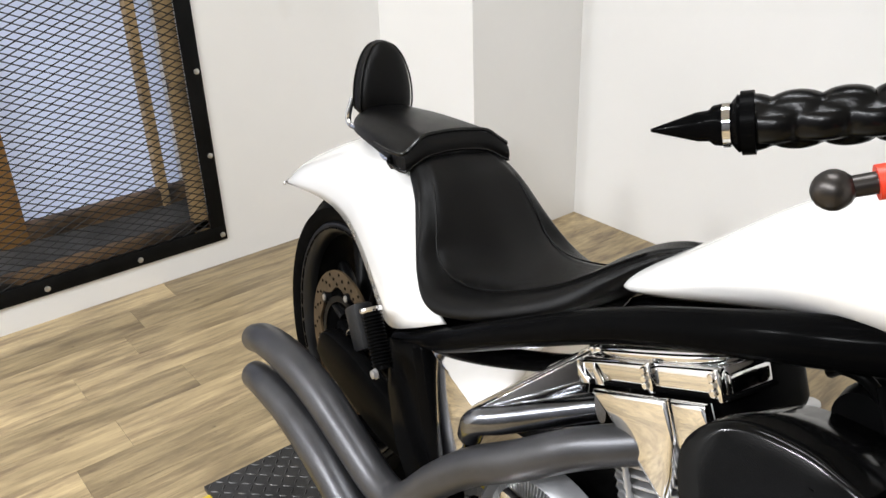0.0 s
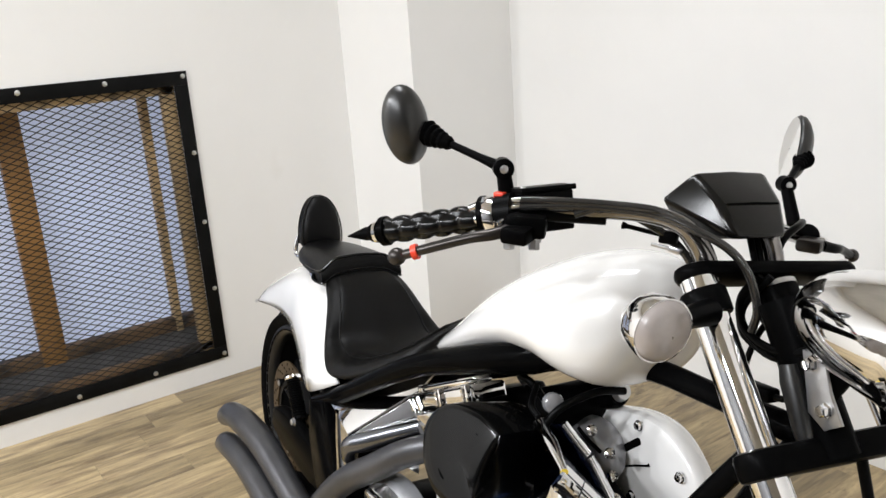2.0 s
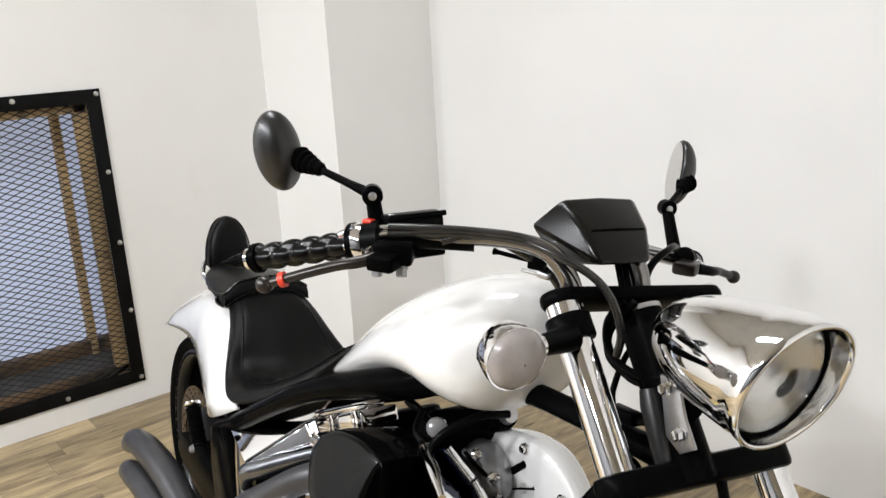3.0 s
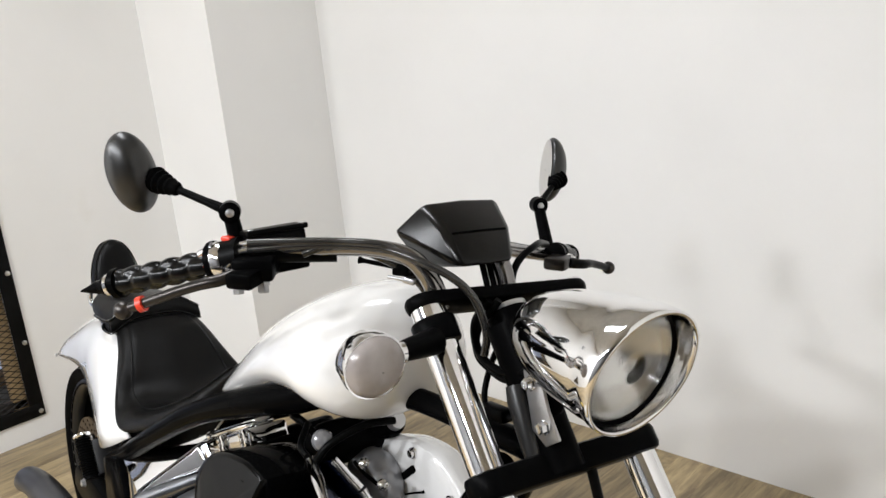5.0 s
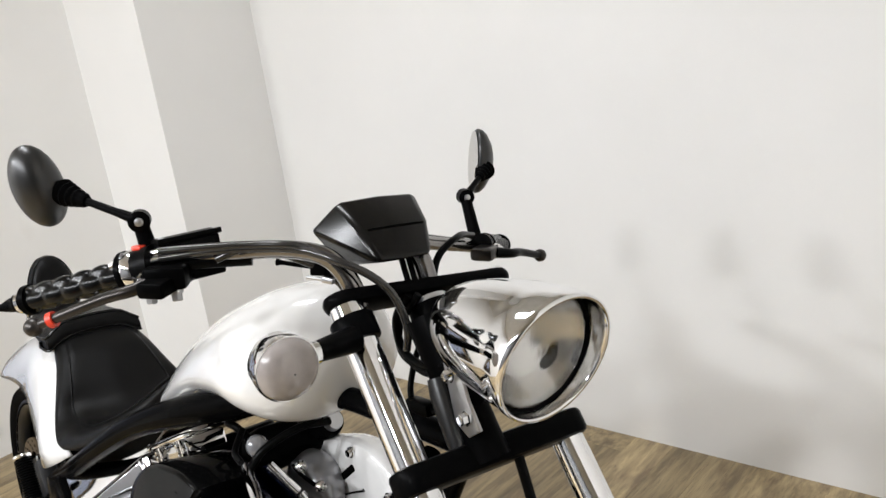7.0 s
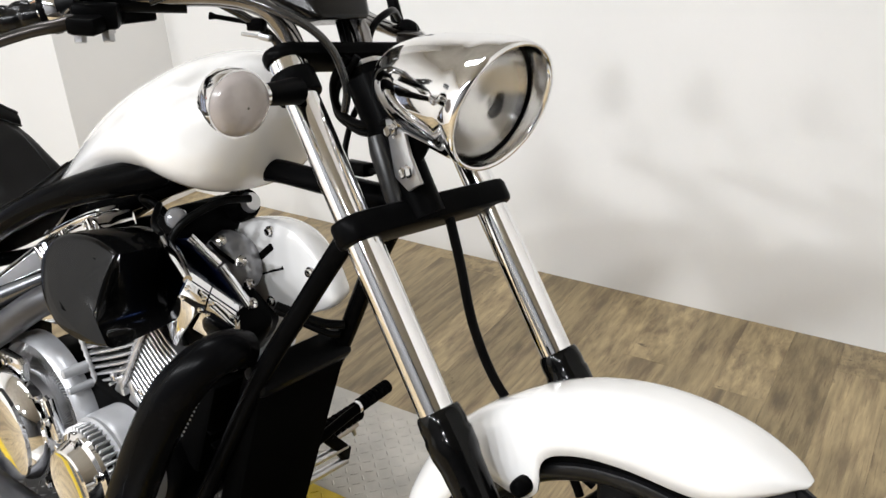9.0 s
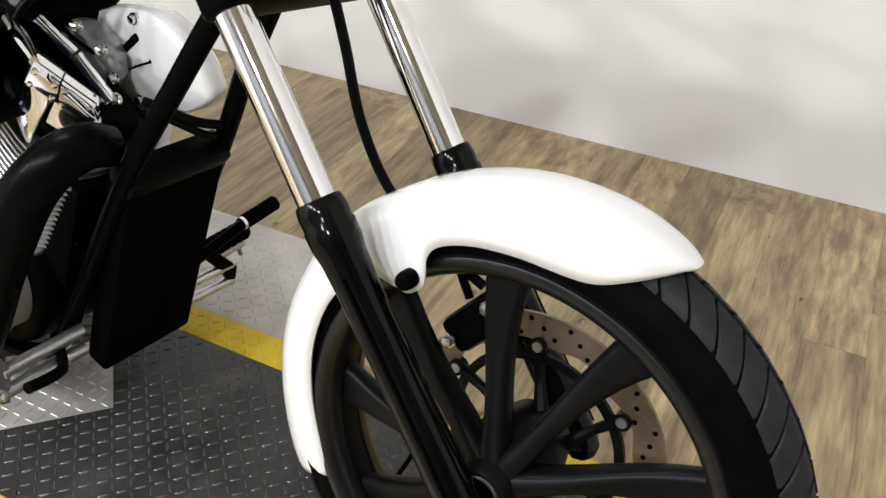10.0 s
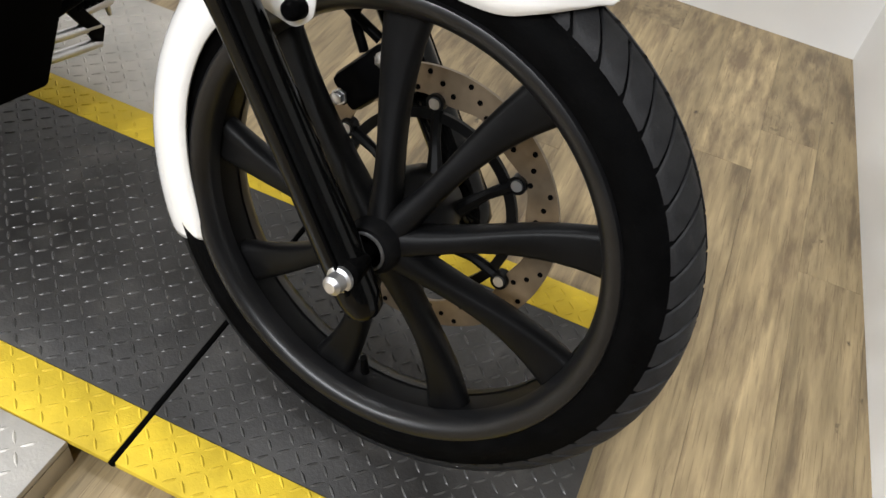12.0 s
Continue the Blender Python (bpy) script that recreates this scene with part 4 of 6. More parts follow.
front, fm = finned_cylinder((0.955, -0.01, 0.365), -33, "finned front cylinder")
A1, B1, A2, B2 = (1.057, -0.097, 0.692), (1.180, -0.147, 0.681), (1.086, -0.079, 0.699), (1.146, -0.03, 0.592)
C1, D1, D2 = (1.161, -0.149, 0.655), (1.196, -0.085, 0.616), (1.201, -0.088, 0.588)
head_cover = facets("head_cover", {"a": A1, "b": B1, "c": A2, "d": B2, "e": D1, "back": (1.03, -0.06, 0.66)}, ("a c d", "a d e b", "a back c"), M_BLUEBLACK, "dark blue-black polished head cover", parent=front)
facets("plug_cover", {"a": A1, "b": B1, "c": C1, "low": (1.092, -0.124, 0.582), "side": (1.06, -0.108, 0.64)}, ("a b c low side",), M_BLUECHROME, "dark blued chrome plug cover", parent=head_cover)
bp("cover_ridge", tube([A1, (1.118, -0.1225, 0.688), B1], [0.0105, 0.0115, 0.006], 12, 3), M_CHROME, "bright chrome ridge", head_cover)
bp("cover_ridge", tube([A2, (1.104, -0.06, 0.667), (1.112, -0.052, 0.654)], [0.009, 0.0102, 0.0102], 12, 3), M_CHROME, "bright chrome ridge", head_cover)
bp("cover_ridge", tube([(1.114, -0.05, 0.652), (1.13, -0.04, 0.622), B2], [0.0105, 0.011, 0.0115], 12, 3), M_CHROME, "bright chrome ridge", head_cover)


def strip_point(u, v, out=0.0):
    """A point of the front rocker cover: u along it, v up its face."""
    p = Vector(C1).lerp(Vector(D2), u).lerp(Vector(B1).lerp(Vector(D1), u), v)
    n = (Vector(D2) - Vector(C1)).cross(Vector(B1) - Vector(C1)).normalized()
    return p + (n if n.x > 0 else -n) * out


for u0, u1 in ((0.0, 0.42), (0.45, 1.0)):
    rings = [[strip_point(u, v, o) for v, o in ((-0.08, -0.012), (-0.05, 0.004), (0.1, 0.009), (0.5, 0.011), (0.85, 0.009), (1.02, 0.003), (1.02, -0.014))] for u in np.linspace(u0, u1, 5)]
    cover = bp("rocker_cover", skin(bmesh.new(), rings), M_CHROME, "polished chrome front rocker cover", head_cover, 30)
    for u in (u0 + 0.06, u1 - 0.06):
        for v in (0.2, 0.86):
            p = strip_point(u, v, 0.007)
            bp("bolt", bolt(p, strip_point(u, v, 1) - strip_point(u, v), 0.0038, 0.005), M_CHROME, "", cover)
for pts in ([(1.157, -0.1485, 0.652), (1.082, -0.124, 0.580), (1.092, -0.123, 0.546), (1.102, -0.123, 0.547), (1.128, -0.126, 0.578), (1.142, -0.128, 0.592), (1.172, -0.127, 0.628)],
            [(1.174, -0.125, 0.626), (1.146, -0.124, 0.590), (1.172, -0.108, 0.572), (1.196, -0.094, 0.576), (1.2, -0.09, 0.588)]):
    facets("head_shield", {str(k): p for k, p in enumerate(pts)}, (" ".join(str(k) for k in range(len(pts))),), M_CHROME, "tapered chrome head shield", parent=head_cover)
bp("port_nut", lathe([(-0.012, 0.02), (0.0, 0.022), (0.014, 0.02)], (1.207, -0.098, 0.572), (0.2, -1, 0.1), 20), M_GREYMETAL, "grey exhaust port collar", head_cover)
bp("cover_boss", lathe([(0, 0.010), (0.006, 0.009), (0.009, 0.004)], (1.15, -0.024, 0.594), (0.6, -0.5, 0.6), 18), M_CHROME, "", head_cover)
for c, lx in ((rear, -0.052), (front, -0.045)):
    m = rm if c == rear else fm
    bp("fin_rib", tube([m @ Vector((lx, -0.114, 0.035 + 0.0122 * k)) for k in range(15)], [0.0055 if k % 2 else 0.0038 for k in range(29)], 10, 2), M_FIN, "knuckled upright rib", c)

bp("crankcase", slab(curve2([(0.60, 0.24), (0.60, 0.36), (0.70, 0.40), (0.82, 0.40), (0.97, 0.39), (1.03, 0.35), (1.06, 0.28), (1.0, 0.17), (0.85, 0.13), (0.65, 0.15)], 5), 0.24, "xz", -0.01, 0.02, segments=3), M_SATIN, "black cast crankcase")
bp("side_case", slab(curve2([(0.80, 0.20), (0.87, 0.34), (0.94, 0.37), (0.985, 0.355), (1.0, 0.30), (0.985, 0.2), (0.92, 0.15)], 5), 0.05, "xz", -0.155, 0.012, segments=3), M_CASE, "cast aluminium side case")


def drum_cover(at, r_band, r_rim, r_face, y_band, y_rim, y_face, ribs, label, arms=0):
    """A silver case ring with a chrome drum standing out of it, ribbed in the hollow between them."""
    x, z = at
    c = bp("engine_cover", lathe([(0, r_band), (y_band - 0.018, r_band), (y_band - 0.006, r_band - 0.004), (y_band, r_band - 0.012), (y_band - 0.004, r_rim + 0.012), (y_band - 0.03, r_rim + 0.008), (y_band - 0.03, 0.01)], (x, -0.13, z), (0, -1, 0), 64), M_CASE, "silver cast " + label)
    if arms:
        d = bp("chrome_cap", lathe([(y_band - 0.03, r_face - 0.006), (y_rim - 0.012, r_face - 0.006), (y_rim - 0.006, r_face + 0.010), (y_rim + 0.006, r_face + 0.008), (y_face - 0.010, r_face - 0.004), (y_face - 0.003, r_face - 0.003), (y_face, r_face - 0.009), (y_face + 0.0015, r_face * 0.5), (y_face + 0.002, 0.005)], (x, -0.13, z), (0, -1, 0), 64), M_CHROME, "mirror chrome " + label, c)
        for k in range(arms):
            a = 2 * math.pi * k / arms + 0.42
            q = [(x + r * math.cos(a + w), z + r * math.sin(a + w)) for r, w in ((r_face - 0.004, -0.38), (r_rim + 0.004, -0.34), (r_rim + 0.012, -0.26), (r_rim + 0.012, 0.26), (r_rim + 0.004, 0.34), (r_face - 0.004, 0.38))]
            bp("arm", slab(q, 0.018, "xz", -0.13 - y_rim + 0.018, 0.006), M_CHROME, "chrome cover arm", d)
            bp("bolt", bolt((x + (r_rim - 0.002) * math.cos(a), -0.13 - y_rim + 0.006, z + (r_rim - 0.002) * math.sin(a)), (0, -1, 0), 0.0065, 0.007), M_CHROME, "", d)
        for k in range(ribs):
            a = 2 * math.pi * k / ribs
            q = block((0.0026, 0.012, 0.044), (0, 0, 0), (0, 0, 0), 0.0008, segments=1)
            q.transform(Matrix.Translation((x + (r_rim - 0.012) * math.cos(a), -0.13 - y_band + 0.018, z + (r_rim - 0.012) * math.sin(a))) @ Matrix.Rotation(math.pi / 2 - a + 0.35, 4, "Y"))
            bp("rib", q, M_FIN, "", c)
        return c
    d = bp("chrome_cap", lathe([(y_band - 0.03, r_rim - 0.012), (y_rim - 0.008, r_rim - 0.01), (y_rim - 0.002, r_rim), (y_rim + 0.004, r_rim - 0.002), (y_rim + 0.008, r_rim - 0.01), (y_face - 0.008, r_face + 0.006), (y_face - 0.002, r_face + 0.004), (y_face, r_face), (y_face - 0.004, r_face - 0.012), (y_face - 0.005, 0.005)], (x, -0.13, z), (0, -1, 0), 64), M_CHROME, "mirror chrome " + label, c)
    for k in range(ribs):
        a = 2 * math.pi * k / ribs
        q = block((0.0042, y_rim - y_band + 0.025, 0.018), (0, 0, 0), (0, 0, 0), 0.0015, segments=1)
        q.transform(Matrix.Translation((x + (r_rim - 0.002) * math.cos(a), -0.13 - (y_band + y_rim - 0.03) / 2, z + (r_rim - 0.002) * math.sin(a))) @ Matrix.Rotation(math.pi / 2 - a, 4, "Y"))
        bp("rib", q, M_FIN, "", c)
    for k in range(6):
        a = 2 * math.pi * k / 6 + 0.5
        bp("bolt", bolt((x + (r_face + 0.012) * math.cos(a), -0.13 - y_rim - 0.004, z + (r_face + 0.012) * math.sin(a)), (0, -1, 0), 0.0065, 0.012), M_CHROME, "", d)
    return c


drum_cover((0.712, 0.288), 0.150, 0.123, 0.096, 0.036, 0.082, 0.112, 110, "clutch cover", 5)
drum_cover((0.955, 0.295), 0.092, 0.078, 0.056, 0.06, 0.085, 0.115, 46, "crank cover")
for x, z, r in ((0.825, 0.412, 0.008), (0.838, 0.385, 0.006)):
    bp("case_boss", lathe([(-0.03, r * 1.3), (0.0, r * 1.1), (0.012, r), (0.014, r * 0.6)], (x, -0.158, z), (0, -1, 0), 16), M_CASE, "cast boss")


def air_cover():
    """The leaf-shaped air cleaner cover on the right: rounded behind, cut along a crisp edge ahead, leaning inwards towards its top."""
    round_edge = spline([(1.118, -0.232, 0.590), (1.096, -0.237, 0.587), (1.057, -0.243, 0.585), (1.009, -0.247, 0.592), (0.971, -0.243, 0.611), (0.949, -0.236, 0.632), (0.933, -0.223, 0.665), (0.945, -0.209, 0.693), (0.975, -0.197, 0.709), (1.026, -0.188, 0.713), (1.061, -0.186, 0.708), (1.083, -0.185, 0.702)], 4)
    cut_edge = spline([(1.083, -0.185, 0.702), (1.082, -0.193, 0.688), (1.079, -0.206, 0.660), (1.079, -0.218, 0.630), (1.091, -0.229, 0.605), (1.118, -0.232, 0.590)], 4)
    out = list(round_edge) + list(cut_edge)[1:-1]
    mid = Vector((1.03, -0.211, 0.652))
    n = Vector((0.124, -0.90, 0.415)).normalized()
    inward = Vector((-0.01, 0.115, -0.012))

    def ring(k, off, deep=0.0, bevel=0.0):
        """The outline scaled by k; bevel draws in its rounded lower and rear side alone."""
        pts = []
        for p in out:
            p = Vector(p)
            side = min(1.0, max(0.0, (1.10 - p.x) / 0.08)) * min(1.0, max(0.25, (0.715 - p.z) / 0.07))
            pts.append(mid + (p - mid) * (k - bevel * side) + n * off + inward * deep)
        return pts

    rings = [ring(0.45, 0, 1.0), ring(0.80, 0, 1.0), ring(0.90, 0, 0.92), ring(0.985, 0, 0.34), ring(1.015, -0.002, 0.16), ring(1.005, -0.003, 0.05), ring(1.0, 0.0), ring(0.985, 0.003, 0, 0.05), ring(0.975, 0.005, 0, 0.155), ring(0.955, 0.006, 0, 0.18), ring(0.94, 0.0063, 0, 0.18), ring(0.91, 0.0067, 0, 0.18), ring(0.45, 0.009), ring(0.05, 0.010)]
    c = bp("air_cleaner_cover", skin(bmesh.new(), rings), M_COVER, "gloss black leaf-shaped air cleaner cover", smooth=38)

    def on_face(x, z, off):
        y = mid.y + ((x - mid.x) * 0.124 + (z - mid.z) * 0.415) / 0.90
        return Vector((x, y, z)) + n * off

    bp("badge", tube([on_face(1.010, 0.688, 0.008), on_face(1.046, 0.686, 0.008), on_face(1.055, 0.683, 0.007), on_face(1.054, 0.672, 0.007), on_face(1.053, 0.655, 0.007)], [0.002, 0.0032, 0.0036, 0.0034, 0.002], 8, 5), M_BLACK, "black raised hooked bar", c)
    bp("badge", tube([on_face(1.000, 0.622, 0.009), on_face(1.012, 0.615, 0.009), on_face(1.022, 0.612, 0.009)], [0.0015, 0.0028, 0.0015], 8, 4), M_BLACK, "small raised mark", c)
    bp("mounting_tube", tube([(1.0, -0.13, 0.63), (1.0, -0.03, 0.63)], 0.03, 20, smooth=False), M_PLASTIC, "", c)



air_cover()
bp("throttle_body", lathe([(-0.06, 0.03), (-0.04, 0.036), (0.05, 0.036), (0.06, 0.03)], (1.0, 0, 0.68), (0, 1, 0), 24), M_SATIN, "black throttle body")
side_panel = facets("side_cover", {"rear": (0.445, -0.180, 0.501), "front": (0.665, -0.025, 0.653), "lip": (0.672, -0.086, 0.601), "fold": (0.587, -0.202, 0.494), "low": (0.56, -0.198, 0.37), "foot": (0.45, -0.178, 0.31)},
                    ("rear front lip fold", "rear fold low foot"), M_CHROME, "folded polished chrome side cover")
facets("side_trim", {"fold": (0.589, -0.203, 0.490), "lip": (0.674, -0.087, 0.597), "nose": (0.700, -0.105, 0.44)}, ("fold lip nose",), M_CHROME, "polished chrome facet", parent=side_panel)
bp("side_tube", tube([(0.575, -0.195, 0.44), (0.592, -0.199, 0.472), (0.62, -0.182, 0.488), (0.66, -0.152, 0.511), (0.72, -0.108, 0.545)], [0.017, 0.019, 0.020, 0.020, 0.020], 20), M_GREYMETAL, "dark polished rounded trim", side_panel)
bp("side_seam", tube([(0.588, -0.204, 0.495), (0.63, -0.146, 0.548), (0.674, -0.087, 0.603)], 0.0026, 8), M_CHROME, "bright bent edge", side_panel)
for x, y, z in ((0.682, -0.092, 0.606), (0.694, -0.094, 0.612), (0.690, -0.096, 0.597)):
    bp("bolt", bolt((x, y, z), (0.1, -1, 0.2), 0.006, 0.008), M_CHROME, "", side_panel)


def left_cover():
    """The white shield on the far side of the engine, its near face flat and its far side domed."""
    out = curve2([(0.94, 0.625), (1.02, 0.674), (1.09, 0.697), (1.15, 0.700), (1.19, 0.685), (1.225, 0.655), (1.246, 0.625), (1.25, 0.60), (1.2, 0.567), (1.06, 0.518), (0.97, 0.53), (0.935, 0.575)], 4)
    cx, cz = 1.1, 0.615
    rings = []
    for s, y in ((0.4, 0.044), (0.8, 0.046), (0.95, 0.05), (0.985, 0.055), (1.0, 0.064), (0.985, 0.075), (0.94, 0.09), (0.82, 0.105), (0.5, 0.118), (0.05, 0.12)):
        rings.append([(cx + (x - cx) * s, y, cz + (z - cz) * s) for x, z in out])
    c = bp("left_cover", skin(bmesh.new(), rings), M_WHITE, "white painted engine shield")
    for x, z in ((1.117, 0.684), (1.207, 0.641), (1.115, 0.566)):
        bp("bolt", lathe([(0, 0.009), (0.003, 0.0088), (0.003, 0.0065), (0.008, 0.006), (0.009, 0.004)], (x, 0.05 - 0.004, z), (0, -1, 0), 16), M_CHROME, "", c)
    bp("slot", block((0.058, 0.008, 0.012), (1.10, 0.044, 0.643), (0, -40, 0), 0.004), M_DARK, "black slot", c)
    bp("slot", tube([(1.09, 0.0445, 0.604), (1.115, 0.0445, 0.617), (1.14, 0.0445, 0.628), (1.146, 0.0445, 0.632)], [0.0016, 0.002, 0.002, 0.0035], 8), M_DARK, "thin black slot", c)


left_cover()
dome = bmesh.new()
bmesh.ops.create_uvsphere(dome, u_segments=32, v_segments=20, radius=1)
bmesh.ops.scale(dome, vec=(0.058, 0.042, 0.048), verts=dome.verts)
dome.transform(pose(1.052, 0.02, 0.624, 0, 28, 0))
dome_ob = bp("head_dome", dome, M_GREYGLOSS, "glossy grey domed head cover")
for at in ((1.098, -0.032, 0.684), (1.125, -0.018, 0.655), (1.112, 0.004, 0.607)):
    bp("bolt", lathe([(-0.004, 0.0085), (0.002, 0.0085), (0.003, 0.006), (0.008, 0.0055), (0.009, 0.003)], at, (0.5, -0.6, 0.55), 16), M_CHROME, "", dome_ob)
bp("slot", tube([(1.055, -0.022, 0.668), (1.075, -0.018, 0.656), (1.093, -0.006, 0.640)], 0.003, 8), M_DARK, "black slot", dome_ob)


# -- radiator and its shroud between the down tubes --
def radiator():
    m = Matrix.Translation((1.165, 0, 0.338)) @ Matrix.Rotation(radians(17.5), 4, "Y")
    b = block((0.045, 0.17, 0.37), (0, 0, 0), (0, 0, 0), 0.008)
    b.transform(m)
    r = bp("radiator", b, M_DARK, "black radiator shroud")
    top = block((0.05, 0.175, 0.03), (0.006, 0, 0.19), (0, 24, 0), 0.008)
    top.transform(m)
    bp("top_tank", top, M_PLASTIC, "", r)


radiator()
# Added black block: hides the front fins and keeps the gap dark.
gap_block = bp("dark_gap_block", block((0.075, 0.15, 0.20), (1.075, -0.02, 0.395), (0, 20, 0), 0.012), M_DARK, "black ribbed block added to darken the gap behind the radiator")
for k in range(7):
    bp("rib", block((0.012, 0.14, 0.004), (1.112 + 0.0075 * (k - 3), -0.02, 0.385 - 0.022 * (k - 3)), (0, 20, 0), 0.001, segments=1), M_SATIN, "", gap_block)


# -- foot controls --
def ribbed_peg(name, p0, p1, r, mat, ribs, label, parent=None):
    p0, p1 = Vector(p0), Vector(p1)
    p = bp(name, tube([p0, p1], [r * 0.86, r * 0.86], 18, smooth=False), mat, label, parent)
    for k in range(ribs):
        bp("rib", lathe([(-0.0045, r * 0.86), (-0.003, r), (0.003, r), (0.0045, r * 0.86)], p0.lerp(p1, (k + 0.5) / ribs), p1 - p0, 18), mat, "", p)
    return p


def foot_controls():
    # right: a ribbed silver peg on a folded chrome bracket with two bars to the frame
    peg = ribbed_peg("foot_peg", (1.12, -0.232, 0.338), (1.118, -0.318, 0.345), 0.017, M_ALU, 6, "ribbed silver rider foot peg")
    bp("peg_stub", tube([(1.12, -0.25, 0.315), (1.119, -0.335, 0.312)], 0.013, 14, smooth=False), M_ALU, "", peg)
    br = bp("peg_bracket", slab([(-0.288, 0.335), (-0.248, 0.322), (-0.222, 0.245), (-0.232, 0.19), (-0.25, 0.196), (-0.262, 0.25)], 0.012, "yz", 1.122, 0.003), M_CHROME, "chrome peg bracket")
    for z in (0.24, 0.206):
        bp("bracket_bar", tube([(1.12, -0.232, z), (1.12, -0.105, z + 0.004)], 0.0105, 14, smooth=False), M_ALU, "", br)
    bp("bolt", bolt((1.129, -0.24, 0.208), (1, 0, 0), 0.006, 0.006), M_ALU, "", br)
    bp("brake_pedal", tube([(1.08, -0.125, 0.225), (1.15, -0.16, 0.23), (1.2, -0.2, 0.26), (1.215, -0.25, 0.275)], 0.008, 10), M_SATIN, "black brake pedal")
    # left: the rubber peg, its bracket and the shift pedal ahead of it
    peg = ribbed_peg("foot_peg", (1.105, 0.155, 0.262), (1.105, 0.245, 0.268), 0.0185, M_RUBBER, 6, "ribbed black rubber foot peg")
    bp("peg_body", block((0.028, 0.06, 0.014), (1.105, 0.205, 0.246), (4, 0, 0), 0.005), M_ALU, "bare metal peg body", peg)
    bp("peg_feeler", tube([(1.105, 0.228, 0.243), (1.104, 0.236, 0.218)], [0.006, 0.004], 10, smooth=False), M_ALU, "small hanging feeler", peg)
    br = bp("peg_bracket", slab([(0.135, 0.262), (0.165, 0.262), (0.212, 0.21), (0.206, 0.184), (0.19, 0.19), (0.17, 0.222)], 0.014, "yz", 1.113, 0.003), M_SATIN, "black peg bracket")
    for z in (0.214, 0.182):
        bp("bracket_bar", tube([(1.112, 0.204, z), (1.112, 0.09, z + 0.006)], 0.0085, 14, smooth=False), M_ALU, "", br)
    sh = bp("shift_lever", tube([(1.12, 0.11, 0.262), (1.133, 0.16, 0.287), (1.146, 0.205, 0.31)], 0.009, 12), M_SATIN, "black shift lever")
    ribbed_peg("shift_rubber", (1.144, 0.208, 0.311), (1.146, 0.283, 0.322), 0.0135, M_RUBBER, 7, "ribbed black shift rubber", sh)
    bp("collar", lathe([(-0.003, 0.012), (0.003, 0.012)], (1.144, 0.204, 0.31), (0, 1, 0.1), 14), M_CHROME, "chrome collar", sh)


foot_controls()
cn = bp("canister", tube([(0.955, 0.05, 0.668), (1.048, 0.055, 0.711), (1.056, 0.0555, 0.7145)], [0.026, 0.026, 0.022], 20, smooth=False), M_BLACK, "black canister")
bp("canister_end", tube([(1.056, 0.0555, 0.7145), (1.066, 0.056, 0.719)], [0.017, 0.014], 20, smooth=False), M_ALU, "pale end cap", cn)
bp("side_stand", tube([(0.85, 0.13, 0.14), (0.80, 0.2, 0.08), (0.76, 0.255, 0.035)], 0.011, 12), M_SATIN, "black side stand")
for pts, r in (([(1.02, -0.08, 0.735), (1.05, -0.11, 0.72), (1.075, -0.115, 0.712)], 0.005),
               ([(0.96, -0.06, 0.715), (0.985, -0.085, 0.738), (1.01, -0.082, 0.735), (1.03, -0.06, 0.70)], 0.006), ([(1.19, -0.01, 0.60), (1.24, 0.03, 0.575), (1.262, 0.06, 0.567)], 0.007), ([(1.18, 0.0, 0.585), (1.24, 0.04, 0.555), (1.25, 0.06, 0.548)], 0.006), ([(1.075, -0.10, 0.70), (1.085, -0.08, 0.725), (1.10, -0.03, 0.745), (1.105, 0.02, 0.74)], 0.006)):
    bp("hose", tube(pts, r, 10), M_CABLE, "black rubber hose")
bp("coil", lathe([(-0.012, 0.013), (0.0, 0.016), (0.01, 0.0165), (0.016, 0.014), (0.019, 0.008), (0.02, 0.002)], (1.06, -0.08, 0.722), (0.9, -0.4, 0.35), 24), M_GREYGLOSS, "pale round ignition plug")
# -- forks and steering --
def on_fork(z, side=0.0):
    """A point of the right (-1) or left (1) fork's axis, or between them, at height z."""
    return Vector((-0.2412 + (0.66 - z) * 0.762, -0.006 + side * 0.111 - 0.02 * (z - 0.8), z))


FORK = (on_fork(0.3) - on_fork(1.0)).normalized()


def along(z, prof, side, n=28):
    return lathe(prof, on_fork(z, side), FORK, n)


